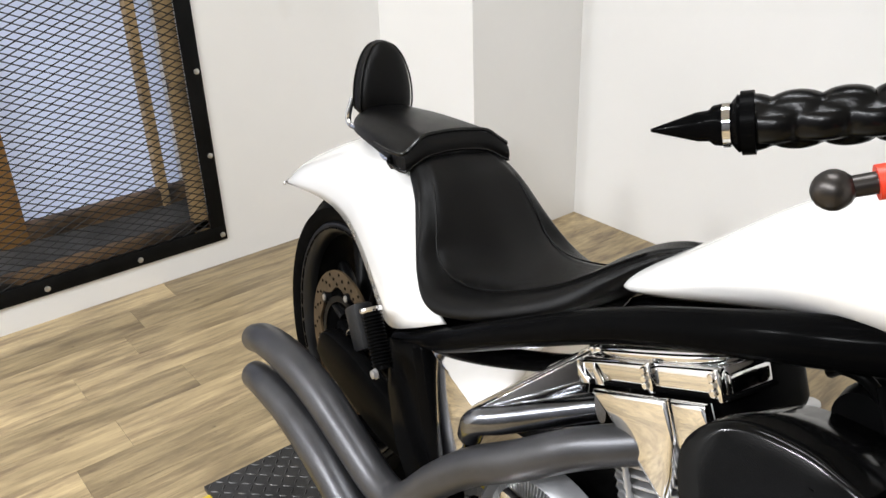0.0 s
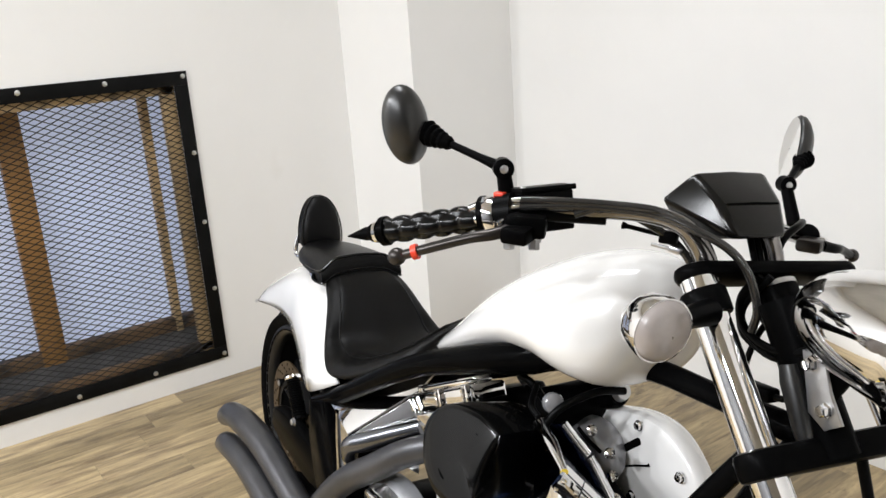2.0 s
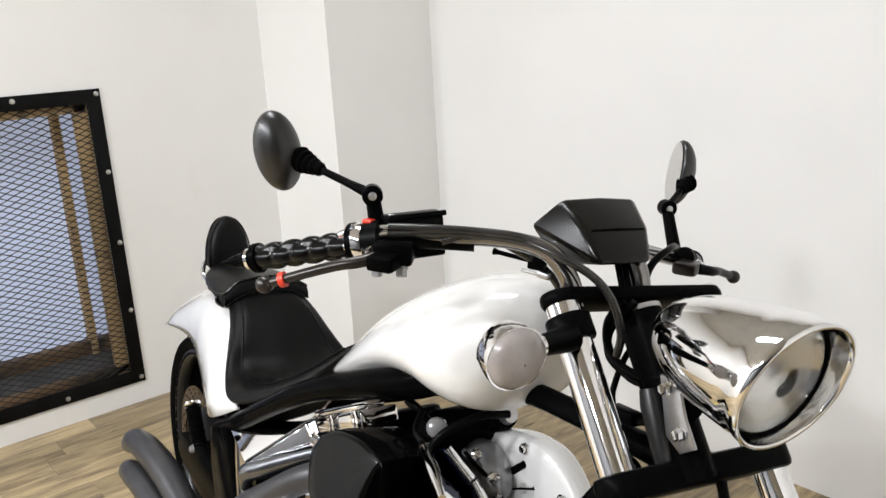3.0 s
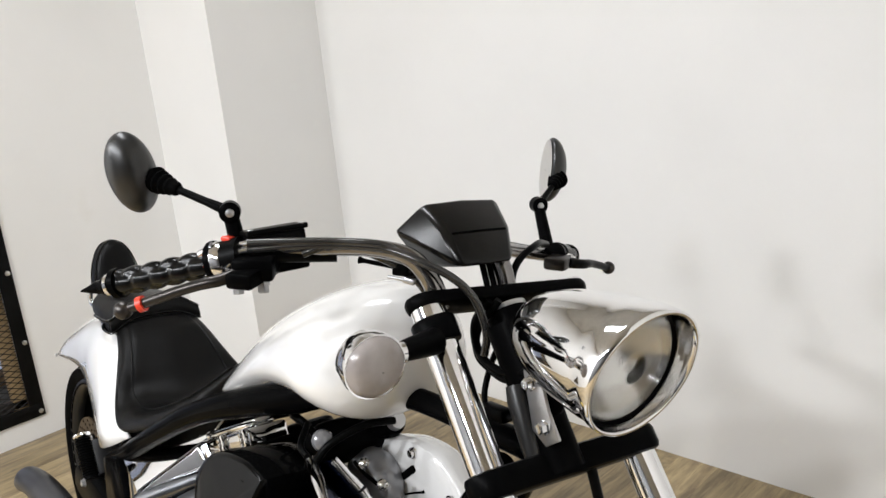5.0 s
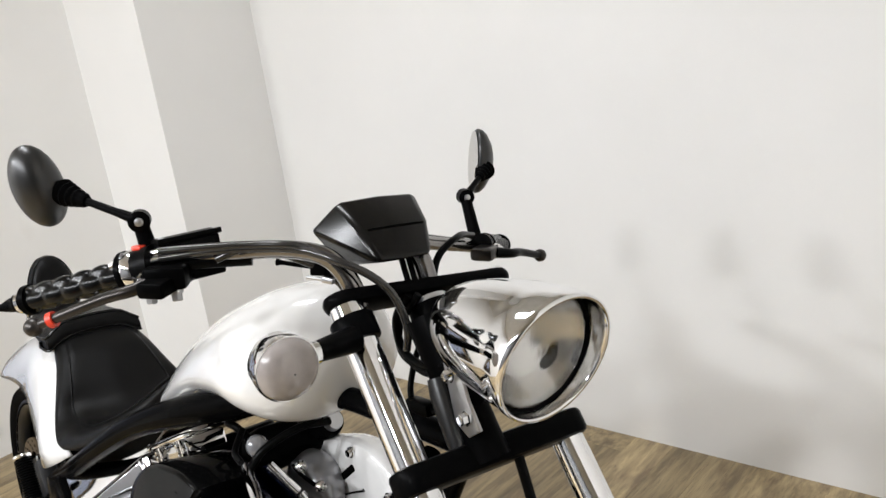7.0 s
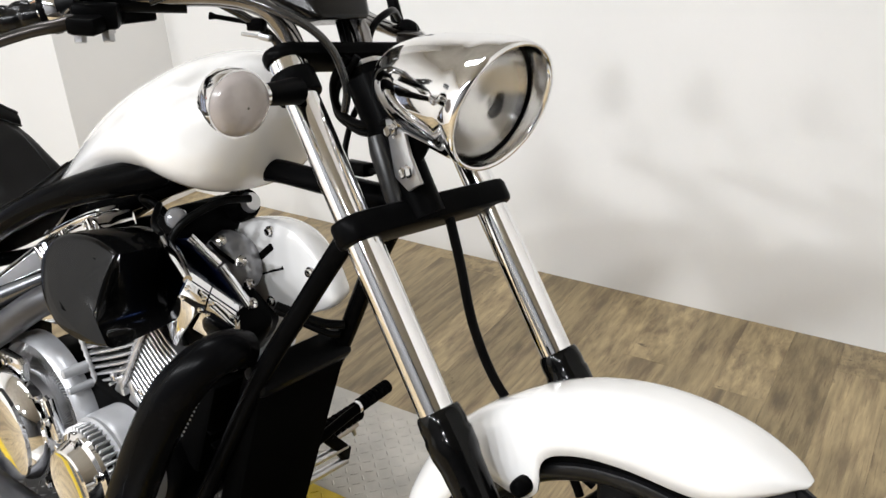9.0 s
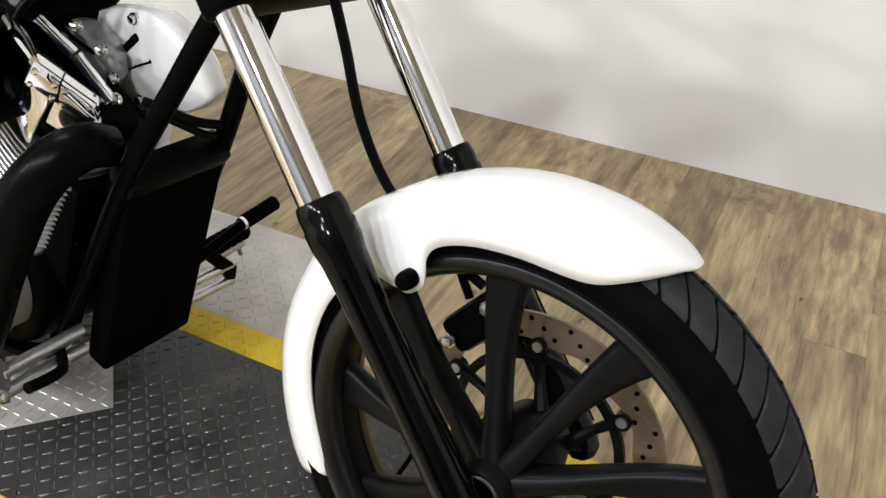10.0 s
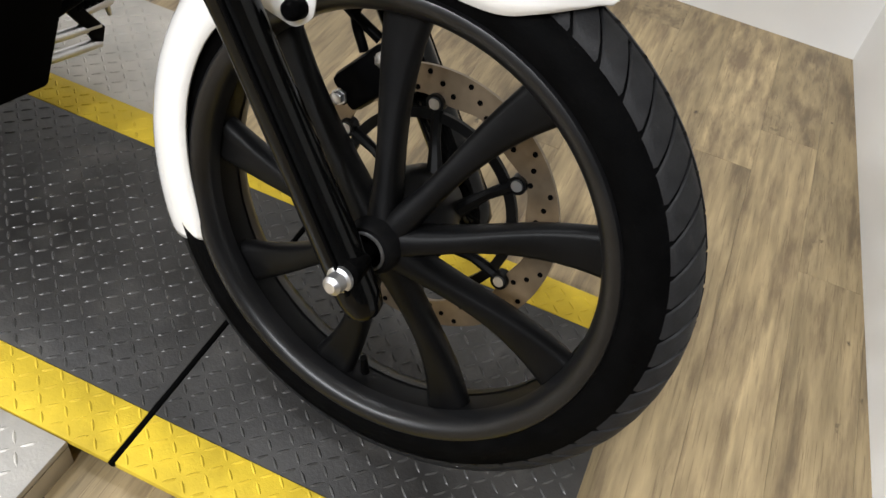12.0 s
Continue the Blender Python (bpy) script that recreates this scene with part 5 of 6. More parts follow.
for s in (-1, 1):
    t = kp("fork_tube", tube([on_fork(0.970, s), on_fork(0.58, s)], 0.0214, 32, smooth=False), M_CHROME, "polished chrome fork tube")
    kp("signal_clamp", along(0.9405, [(-0.0155, 0.0235), (-0.0155, 0.026), (-0.013, 0.0275), (0.013, 0.0275), (0.0155, 0.026), (0.0155, 0.0235)], s), M_SATIN, "black signal clamp", t)
    top, low = on_fork(0.612, s) + Vector((0.002, 0, 0)), on_fork(0.30, s) + Vector((0.018, 0, 0))
    sl = kp("fork_slider", lathe([(-0.004, 0.0218), (-0.004, 0.0245), (0.0, 0.0265), (0.012, 0.0278), (0.022, 0.027), (0.026, 0.0288), (0.045, 0.0283), (0.06, 0.0255), (0.1, 0.0238), (0.2, 0.0238), (0.36, 0.0245), (0.395, 0.0235), (0.412, 0.020), (0.42, 0.012)], top, low - top, 32), M_COVER, "gloss black fork slider")
    kp("slider_seam", tube([top.lerp(low, 0.2) + Vector((0.010, s * 0.0235, 0.006)), top.lerp(low, 0.95) + Vector((0.010, s * 0.0243, 0.006))], 0.0022, 8, smooth=False), M_BLACK, "", sl)
    wp("axle_lug", slab(curve2([(-0.016, -0.008), (-0.01, 0.013), (0.008, 0.018), (0.02, 0.012), (0.02, -0.012), (0.006, -0.018)], 4), 0.03, "xz", s * 0.108, 0.006), M_BLACK, "", sl)
    wp("axle_bolt", lathe([(0, 0.0145), (0.005, 0.0145), (0.007, 0.0112), (0.018, 0.0105), (0.022, 0.006)], (0.004, s * 0.124, -0.004), (0, s, 0), 16), M_ALU, "bright axle bolt", sl)


def triple(z, thick, name, label, deep, lean=0.0):
    pts = []
    for s in (1, -1):
        for a in np.linspace(-0.5 * math.pi, 0.5 * math.pi, 9):
            pts.append((deep * math.sin(a) * s, s * 0.111 + s * (deep + 0.001) * math.cos(a)))
    b = slab(pts, thick, "xy", 0, 0.007)
    b.transform(Matrix.Translation(on_fork(z)) @ Matrix.Rotation(-math.atan2(0.762, 1.0), 4, "Y") @ Matrix.Rotation(radians(lean), 4, "X"))
    return kp(name, b, M_SATIN, label)


triple(0.966, 0.019, "upper_triple", "thin black upper triple clamp", 0.0255, -3)
triple(0.792, 0.033, "lower_triple", "thick black lower triple clamp", 0.030)
wp("axle", tube([(0, -0.11, 0), (0, 0.11, 0)], 0.012, 16, smooth=False), M_SATIN)


# -- headlight --
def headlight():
    c, d = Vector((-0.236, -0.008, 0.955)), Vector((0.985, 0, -0.17)).normalized()
    up = Vector((0.17, 0, 0.985)).normalized()
    side = Vector((0, 1, 0))
    rings = []
    for s, r in through_stations([(-0.158, 0.003), (-0.153, 0.022), (-0.135, 0.041), (-0.10, 0.056), (-0.06, 0.065), (-0.02, 0.0705), (0.0, 0.072)], 3):
        rings.append([c + d * s - up * (0.001 - 0.125 * s) * (s < 0) + r * (math.cos(a) * side + math.sin(a) * up) for a in np.linspace(0, 2 * math.pi, 48, endpoint=False)])
    for s, grow in ((0.008, 0.0735), (0.016, 0.0745), (0.028, 0.0748), (0.038, 0.0742)):
        ring = []
        for a in np.linspace(0, 2 * math.pi, 48, endpoint=False):
            f = max(0.0, math.sin(a)) ** 0.8
            reach = 0.008 + (s - 0.008) * (0.36 + 0.64 * (0.5 + 0.5 * math.sin(a)))
            ring.append(c + d * reach + grow * (math.cos(a) * side + math.sin(a) * up))
        rings.append(ring)
    h = fp("headlight", skin(bmesh.new(), rings, True, False), M_CHROME, "chrome bullet headlight with a peaked visor")
    shell(h, 0.004)
    fp("bezel", lathe([(-0.004, 0.070), (0.004, 0.0705), (0.006, 0.0685), (0.003, 0.0660)], c, d, 48, caps=False), M_SATIN, "black inner bezel", h)
    fp("reflector", lathe([(-0.05, 0.010), (-0.046, 0.025), (-0.03, 0.050), (-0.006, 0.0672)], c, d, 48, caps=False), M_BOWL, "bright reflector bowl", h)
    fp("bulb", lathe([(-0.048, 0.005), (-0.030, 0.005), (-0.024, 0.003)], c, d, 16), M_CHROME, "", h)
    lens = lathe([(0.002, 0.0675), (0.007, 0.060), (0.011, 0.043), (0.013, 0.021), (0.0135, 0.001)], c, d, 48, caps=False)
    lens_ob = fp("lens", lens, M_LENS, "clear ribbed headlight lens", h)
    shell(lens_ob, 0.003)
    lens_ob.visible_shadow = False
    fp("mount", tube([c - d * 0.08 - up * 0.055, c - d * 0.10 - up * 0.12], [0.018, 0.014], 16, smooth=False), M_SATIN, "black headlight mount", h)
    fp("bracket", slab([(-0.362, 0.915), (-0.335, 0.918), (-0.318, 0.88), (-0.298, 0.852), (-0.318, 0.838), (-0.342, 0.85)], 0.005, "xz", -0.035, 0.001), M_ALU, "bright headlight bracket", h)
    for x, z in ((-0.345, 0.905), (-0.318, 0.862)):
        fp("bolt", bolt((x, -0.038, z), (0, -1, 0), 0.007, 0.012), M_CHROME, "", h)


M_BOWL = material("satin_reflector", (0.7, 0.69, 0.67), 0.22, 1.0, vary=0.08, scale=30)
def fluted_glass():
    """Lens glass with fine upright flutes."""
    m = glass_material("fluted_headlight_glass", (0.95, 0.95, 0.95), 0.05)
    n, l = m.node_tree.nodes, m.node_tree.links
    tc = n.new("ShaderNodeTexCoord")
    wave = n.new("ShaderNodeTexWave")
    wave.bands_direction = "Y"
    wave.inputs["Scale"].default_value, wave.inputs["Distortion"].default_value = 75, 0.4
    bump = n.new("ShaderNodeBump")
    bump.inputs["Strength"].default_value, bump.inputs["Distance"].default_value = 0.05, 0.002
    l.new(tc.outputs["Object"], wave.inputs["Vector"])
    l.new(wave.outputs["Fac"], bump.inputs["Height"])
    l.new(bump.outputs["Normal"], n["Principled BSDF"].inputs["Normal"])
    return m


M_LENS = fluted_glass()
headlight()


# -- turn signals --
M_SIGNAL = material("clear_milky_signal_lens", (0.34, 0.305, 0.29), 0.22, vary=0.12, scale=30, coat=0.5, bump=0.2, bump_scale=140)


def signal(s):
    c = Vector((-0.383, s * 0.222, 0.948))
    d = Vector((0.98, 0, -0.1)).normalized()
    body = fp("turn_signal", lathe([(-0.040, 0.010), (-0.034, 0.023), (-0.02, 0.0325), (0.0, 0.0358), (0.006, 0.0358)], c, d, 36), M_CHROME, "chrome bullet turn signal with a clear lens")
    fp("lens", lathe([(0.004, 0.0345), (0.012, 0.0322), (0.018, 0.024), (0.0215, 0.011), (0.022, 0.001)], c, d, 36, caps=False), M_SIGNAL, "milky clear lens", body)
    fp("stalk", tube([c - d * 0.015 + Vector((0, -s * 0.034, 0)), Vector((-0.428, s * 0.115, 0.944))], [0.011, 0.016], 16, smooth=False), M_SATIN, "black stalk", body)
    fp("collar", tube([c - d * 0.015 + Vector((0, -s * 0.036, 0)), c - d * 0.015 + Vector((0, -s * 0.045, 0))], 0.013, 16, smooth=False), M_CHROME, "", body)


signal(-1)


# -- instrument pod --
M_POD = material("glossy_black_pod_plastic", (0.004, 0.0038, 0.0035), 0.22, vary=0.2, spec=0.28, bump=0.03, bump_scale=400)


def pod():
    """A faceted housing: sloping top panel, lower front panel and a folded facet at each side."""
    bm = bmesh.new()
    v = {}
    rows = (("rear_top", -0.541, -0.064, 0.053, 1.087, 0.003), ("crease", -0.492, -0.058, 0.040, 1.055, 0.0015), ("low", -0.462, -0.053, 0.026, 1.018, 0.0), ("rear_low", -0.552, -0.055, 0.045, 1.0, 0.0))
    for k, x, ya, yb, z, rise in rows:
        for c, y in ((0, ya), (1, (ya + yb) / 2), (2, yb)):
            v[k, c] = bm.verts.new((x + (0.003 if c == 1 else 0), y, z + (rise if c == 1 else 0)))
    v["tip", 0] = bm.verts.new((-0.561, -0.094, 1.051))
    v["tip", 2] = bm.verts.new((-0.561, 0.078, 1.050))
    for c in (0, 1):
        for a, b in (("rear_top", "crease"), ("crease", "low"), ("low", "rear_low"), ("rear_low", "rear_top")):
            bm.faces.new((v[a, c], v[a, c + 1], v[b, c + 1], v[b, c]))
    for c in (0, 2):
        for t in (("rear_top", "crease", "tip"), ("crease", "low", "tip"), ("low", "rear_low", "tip"), ("rear_low", "rear_top", "tip")):
            bm.faces.new([v[k, c] for k in t])
    bmesh.ops.recalc_face_normals(bm, faces=bm.faces)
    g = fp("instrument_pod", bm, M_POD, "faceted glossy black instrument pod", smooth=20)
    round_off(g, 0.0065, 4, 20)
    fp("seam", tube([(-0.4912, -0.05, 1.0537), (-0.4882, -0.009, 1.0552), (-0.4912, 0.033, 1.0537)], 0.0016, 6, smooth=False), M_DARK, "thin seam", g)
    for y in (0.003, 0.0135):
        fp("pod_bracket", tube([(-0.50, y, 1.012), (-0.480, y, 0.970)], 0.0042, 10, smooth=False), M_SATIN, "", g)


pod()


# -- handlebar with its controls --
def bar_line(s):
    if s > 0:
        return [(-0.478, 0.032, 0.968), (-0.489, 0.030, 1.0), (-0.503, 0.028, 1.018), (-0.530, 0.046, 1.023), (-0.565, 0.100, 1.008), (-0.600, 0.170, 0.990), (-0.635, 0.245, 0.972), (-0.66, 0.285, 0.965), (-0.715, 0.35, 0.948)]
    return [(-0.472, -0.078, 0.966), (-0.478, -0.082, 0.990), (-0.487, -0.090, 1.010), (-0.500, -0.105, 1.028), (-0.522, -0.132, 1.037), (-0.555, -0.170, 1.037), (-0.60, -0.235, 1.030), (-0.640, -0.297, 1.016), (-0.69, -0.348, 0.998), (-0.735, -0.386, 0.982)]


M_BAR = material("dark_chrome_handlebar", (0.24, 0.23, 0.225), 0.15, 1.0, vary=0.2)
M_SHEATH = material("shiny_dark_cable_sheath", (0.07, 0.068, 0.066), 0.2, 0.7, vary=0.2, spec=0.6)
hb = fp("handlebar", tube(bar_line(-1), [0.0125, 0.0125, 0.0122, 0.0118, 0.0112, 0.0105, 0.0105, 0.0105, 0.0105, 0.0105], 20, caps=True), M_BAR, "gloss black pullback handlebar")
fp("bar_half", tube(bar_line(1), [0.0125, 0.0125, 0.0122, 0.0115, 0.011, 0.0105, 0.0105, 0.0105, 0.0105], 20), M_BAR, "", hb)


M_LEVER = material("dull_grey_lever", (0.05, 0.045, 0.042), 0.32, 0.8, vary=0.2)


def grip(s):
    a, b = (Vector((-0.640, -0.300, 1.016)), Vector((-0.738, -0.388, 0.981))) if s < 0 else (Vector((-0.635, 0.257, 0.973)), Vector((-0.715, 0.352, 0.947)))
    d = (b - a).normalized()
    L = (b - a).length
    u1 = d.orthogonal().normalized()
    u2 = d.cross(u1)
    rings = []
    for k in range(67):
        u = k / 66
        ring = []
        for q in np.linspace(0, 2 * math.pi, 32, endpoint=False):
            lump = abs(math.sin(math.pi * 5.0 * u + (math.pi / 2 if int((q + 0.4) / (math.pi / 2)) % 2 else 0))) ** 0.6 * abs(math.sin(2 * q + 0.8)) ** 0.5
            ring.append(a + d * (u * L) + float(0.0138 + 0.0042 * lump) * (math.cos(q) * u1 + math.sin(q) * u2))
        rings.append(ring)
    g = fp("grip", skin(bmesh.new(), rings), M_GRIP, "shiny black knobbly rubber grip", hb, 60)
    fp("end_spike", lathe([(0, 0.0165), (0.006, 0.0175), (0.010, 0.0125), (0.014, 0.0130), (0.020, 0.0122), (0.023, 0.0095), (0.03, 0.009), (0.058, 0.001)], b, d, 24), M_BLACK, "gloss black pointed bar end", hb)
    fp("spike_collar", lathe([(-0.001, 0.012), (-0.001, 0.0142), (0.0035, 0.0142), (0.0035, 0.012)], b + d * 0.011, d, 20), M_CHROME, "bright collar ring", hb)
    fp("end_ring", lathe([(-0.004, 0.0165), (-0.004, 0.0195), (0.004, 0.0195), (0.004, 0.0165)], b, d, 20), M_SATIN, "", hb)
    # switch housing and master cylinder
    h = a - d * 0.022
    fp("switch_box", tube([a - d * 0.045, a - d * 0.002], [0.025, 0.024] if s < 0 else [0.0165, 0.0165], 16, smooth=False), M_PLASTIC, "black switch housing", hb)
    fp("clamp", lathe([(-0.003, 0.012), (-0.003, 0.0262 if s < 0 else 0.0175), (0.003, 0.0262 if s < 0 else 0.0175), (0.003, 0.012)], a - d * 0.006, d, 20), M_CHROME if s > 0 else M_SATIN, "grip flange", hb)
    fp("clamp_screw", bolt(a - d * 0.012 + Vector((0.024, 0, -0.004)), (1, 0, 0), 0.008, 0.012), M_CHROME, "", hb)
    k = 0.88 if s < 0 else 0.64
    fp("throttle_clamp", lathe([(-0.009, 0.013), (-0.009, 0.0265 * k), (-0.006, 0.0285 * k), (0.006, 0.0285 * k), (0.009, 0.0265 * k), (0.009, 0.013)], a - d * 0.016, d, 24), M_CHROME if s < 0 else M_SATIN, "polished throttle clamp", hb)
    if s < 0:
        fp("red_switch", block((0.014, 0.012, 0.006), h + Vector((0.002, 0, 0.026)), (0, 0, 30), 0.002), M_RED, "red kill switch", hb)
    lever_base = a - d * 0.03 + Vector((0.032, -s * 0.005, -0.008))
    tip = Vector((-0.66, -0.402, 0.966)) if s < 0 else Vector((-0.669, 0.405, 0.928))
    mid = lever_base.lerp(tip, 0.5) + (Vector((0.016, 0, 0.006)) if s < 0 else Vector((0.006, 0, 0.004)))
    lv = fp("lever", tube([lever_base, lever_base.lerp(mid, 0.5) + Vector((0.008, 0, 0)), mid, tip], [0.0085, 0.0075, 0.0065, 0.006], 12), M_LEVER if s < 0 else M_SATIN, "dark anodised brake lever" if s < 0 else "black clutch lever", hb)
    fp("lever_ball", lathe([(-0.0115, 0.001), (-0.0105, 0.0045), (-0.0085, 0.0075), (-0.0055, 0.0097), (-0.002, 0.0111), (0.002, 0.0111), (0.0055, 0.0097), (0.0085, 0.0075), (0.0105, 0.0045), (0.0115, 0.001)], tip, d, 24), M_LEVER, "", lv)
    if s < 0:
        fp("lever_band", lathe([(-0.0035, 0.007), (-0.0035, 0.0095), (0.0035, 0.0095), (0.0035, 0.007)], tip.lerp(mid, 0.28), (tip - mid), 16), M_RED, "red lever band", lv)
    fp("perch", block((0.05, 0.05, 0.028) if s < 0 else (0.036, 0.04, 0.02), lever_base + Vector((-0.008, -s * 0.012, 0.0)), (0, 0, s * 30), 0.006), M_SATIN if s < 0 else M_LEVER, "black lever perch", hb)
    if s < 0:
        r = fp("brake_reservoir", block((0.036, 0.078, 0.050), (-0.616, -0.231, 1.027), (4, -8, 2), 0.003), M_PLASTIC, "square black brake fluid reservoir", hb)
        fp("lid", block((0.036, 0.081, 0.007), (-0.618, -0.231, 1.055), (4, -8, 2), 0.0015), M_PLASTIC, "", r)
        for dy in (-0.033, 0.033):
            fp("screw", lathe([(0, 0.004), (0.002, 0.0035)], (-0.606, -0.231 + dy, 1.059 + 0.07 * dy), (0, 0, 1), 10), M_ALU, "", r)
        for k, (dz, dx) in enumerate(((0.0, 0.0), (0.014, -0.006))):
            fp("cable_elbow", tube([(-0.640 + dx, -0.312, 1.012 + dz), (-0.627 + dx, -0.304, 1.019 + dz), (-0.612 + dx, -0.288, 1.030 + dz * 0.6), (-0.598, -0.268, 1.036 + dz * 0.6)], [0.006, 0.0065, 0.005, 0.0045], 12), M_CHROME, "chrome cable elbow", hb)
            fp("elbow_nut", lathe([(-0.005, 0.008), (0.005, 0.008)], (-0.626 + dx, -0.303, 1.020 + dz), (0.6, 0.5, 0.5), 6), M_ALU, "", hb)
            fp("throttle_cable", tube([(-0.600, -0.270, 1.036 + dz * 0.6), (-0.572, -0.230, 1.041 + dz * 0.4), (-0.543, -0.182, 1.043 + dz * 0.3), (-0.508, -0.135, 1.040 + dz * 0.3)] + ([(-0.472, -0.105, 1.027), (-0.452, -0.075, 1.009), (-0.446, -0.050, 0.985), (-0.441, -0.038, 0.960), (-0.436, -0.034, 0.935), (-0.440, -0.034, 0.910)] if k == 0 else [(-0.512, -0.10, 1.022), (-0.512, -0.07, 0.99), (-0.505, -0.05, 0.95)]), 0.0052, 12), M_SHEATH, "black throttle cable", hb)
        fp("lever_bracket", block((0.034, 0.075, 0.02), (-0.588, -0.268, 1.010), (6, 0, 38), 0.005), M_SATIN, "black lever bracket", hb)
        hose = fp("brake_hose", tube([(-0.565, -0.215, 1.032), (-0.55, -0.19, 1.043), (-0.545, -0.165, 1.041), (-0.54, -0.13, 1.026), (-0.532, -0.095, 1.006), (-0.522, -0.07, 0.98), (-0.512, -0.055, 0.94)], 0.0052, 12), M_SHEATH, "black brake hose", hb)
        fp("hose_fitting", lathe([(-0.006, 0.0055), (-0.006, 0.0072), (0.0, 0.0072), (0.001, 0.0062), (0.006, 0.0062)], (-0.551, -0.185, 1.0425), (0.3, 1, 0), 12), M_LEVER, "bare metal hose fitting", hose)
        fp("hose_clip", block((0.022, 0.016, 0.016), (-0.531, -0.097, 1.007), (0, 0, 35), 0.003), M_SATIN, "", hose)
        fp("hose_clip", block((0.016, 0.012, 0.008), (-0.527, -0.088, 0.992), (0, 10, 35), 0.002), M_ALU, "", hose)
        fp("adjuster", tube([(-0.581, -0.13, 1.013), (-0.575, -0.126, 1.0125), (-0.531, -0.097, 1.008)], [0.005, 0.003, 0.003], 10, smooth=False), M_SATIN, "thin black adjuster rod", hb)
        fp("adjuster", tube([(-0.552, -0.105, 0.994), (-0.525, -0.085, 0.991)], 0.0025, 8, smooth=False), M_ALU, "thin steel adjuster", hb)
        for at, d2 in (((-0.575, -0.262, 1.0), (0.2, 0, -1)), ((-0.592, -0.286, 0.998), (0.1, 0, -1))):
            fp("pivot_bolt", bolt(at, d2, 0.007, 0.012), M_ALU, "", hb)
        fp("master_cylinder", tube([(-0.605, -0.25, 1.027), (-0.56, -0.172, 1.028)], 0.0095, 14, smooth=False), M_PLASTIC, "", hb)


grip(-1)
grip(1)


# -- mirrors --
M_SHELL = material("satin_black_mirror_shell", (0.012, 0.012, 0.012), 0.34, vary=0.1, spec=0.6)
M_MIRROR = material("mirror_glass", (0.9, 0.9, 0.9), 0.02, 1.0, vary=0.0, rough_vary=0.0)


def mirror(s):
    elbow, head = (Vector((-0.634, -0.278, 1.078)), Vector((-0.757, -0.36, 1.118))) if s < 0 else (Vector((-0.698, 0.266, 1.043)), Vector((-0.775, 0.35, 1.09)))
    foot = Vector((elbow.x + 0.004, elbow.y + 0.008, elbow.z - 0.042)) if s < 0 else Vector((-0.655, 0.25, 0.985))
    face = (Vector((-0.96, 0.22, 0.12)) if s < 0 else Vector((-0.42, -0.9, 0.05))).normalized()
    side = Vector((0, 0, 1)).cross(face).normalized()
    up = face.cross(side)
    lean = radians(14 if s < 0 else 10)
    z = 0.92 if s < 0 else 1.0
    u2 = up * math.cos(lean) + side * math.sin(lean)
    s2 = side * math.cos(lean) - up * math.sin(lean)
    rings = []
    for off, k in ((0.002, 0.9), (0.0, 0.97), (-0.003, 1.0), (-0.010, 0.97), (-0.018, 0.84), (-0.026, 0.6), (-0.031, 0.3), (-0.032, 0.03)):
        rings.append([head + face * off + k * z * ((0.033 if s < 0 else 0.038) * math.cos(a) * s2 + 0.058 * math.sin(a) * u2) for a in np.linspace(0, 2 * math.pi, 36, endpoint=False)])
    m = fp("mirror", skin(bmesh.new(), rings), M_SHELL, "oval black rear-view mirror")
    fp("glass", skin(bmesh.new(), [[head + face * 0.0035 + k * z * ((0.029 if s < 0 else 0.034) * math.cos(a) * s2 + 0.054 * math.sin(a) * u2) for a in np.linspace(0, 2 * math.pi, 36, endpoint=False)] for k in (1.0, 0.5, 0.02)], caps=False), M_MIRROR, "mirror glass", m)
    to = elbow - head
    to = (to - face * to.dot(face)).normalized()
    root = head - face * 0.014 + to * 0.026
    arm0 = root.lerp(elbow, 0.34)
    fp("boot", lathe([((root - arm0).length * k / 10, (0.017 - 0.0095 * k / 10) * (1.12 if k % 2 else 0.95)) for k in range(11)], root, arm0 - root, 16), M_RUBBER, "ribbed rubber boot", m)
    fp("arm", tube([arm0, root.lerp(elbow, 0.7), elbow], [0.0048, 0.0052, 0.0075], 12, smooth=False), M_SATIN, "black mirror arm", m)
    fp("elbow", lathe([(-0.012, 0.01), (-0.01, 0.013), (0.01, 0.013), (0.012, 0.01)], elbow, (1, -0.4, 0), 16), M_SATIN, "", m)
    fp("elbow_bolt", lathe([(0.011, 0.0055), (0.0135, 0.005), (0.0145, 0.002)], elbow, (1, -0.4, 0), 14), M_ALU, "", m)
    fp("stem", tube([elbow, foot], [0.009, 0.0105], 14, smooth=False), M_SATIN, "", m)


mirror(-1)
mirror(1)


# -- cables --
for pts, r in (([(-0.60, 0.20, 1.0), (-0.52, 0.11, 1.02), (-0.505, 0.06, 0.99), (-0.47, 0.03, 0.9)], 0.005),
               ([(-0.452, -0.02, 0.975), (-0.468, -0.028, 0.945), (-0.462, -0.03, 0.916), (-0.435, -0.035, 0.903), (-0.401, -0.035, 0.900), (-0.37, -0.03, 0.908), (-0.345, -0.025, 0.926)], 0.0055),
               ([(-0.445, -0.01, 0.975), (-0.466, -0.025, 0.935), (-0.458, -0.03, 0.905), (-0.43, -0.03, 0.893), (-0.40, -0.032, 0.891), (-0.365, -0.028, 0.90), (-0.335, -0.025, 0.918)], 0.005)):
    fp("cable", tube(pts, r, 10), M_CABLE, "black control cable")
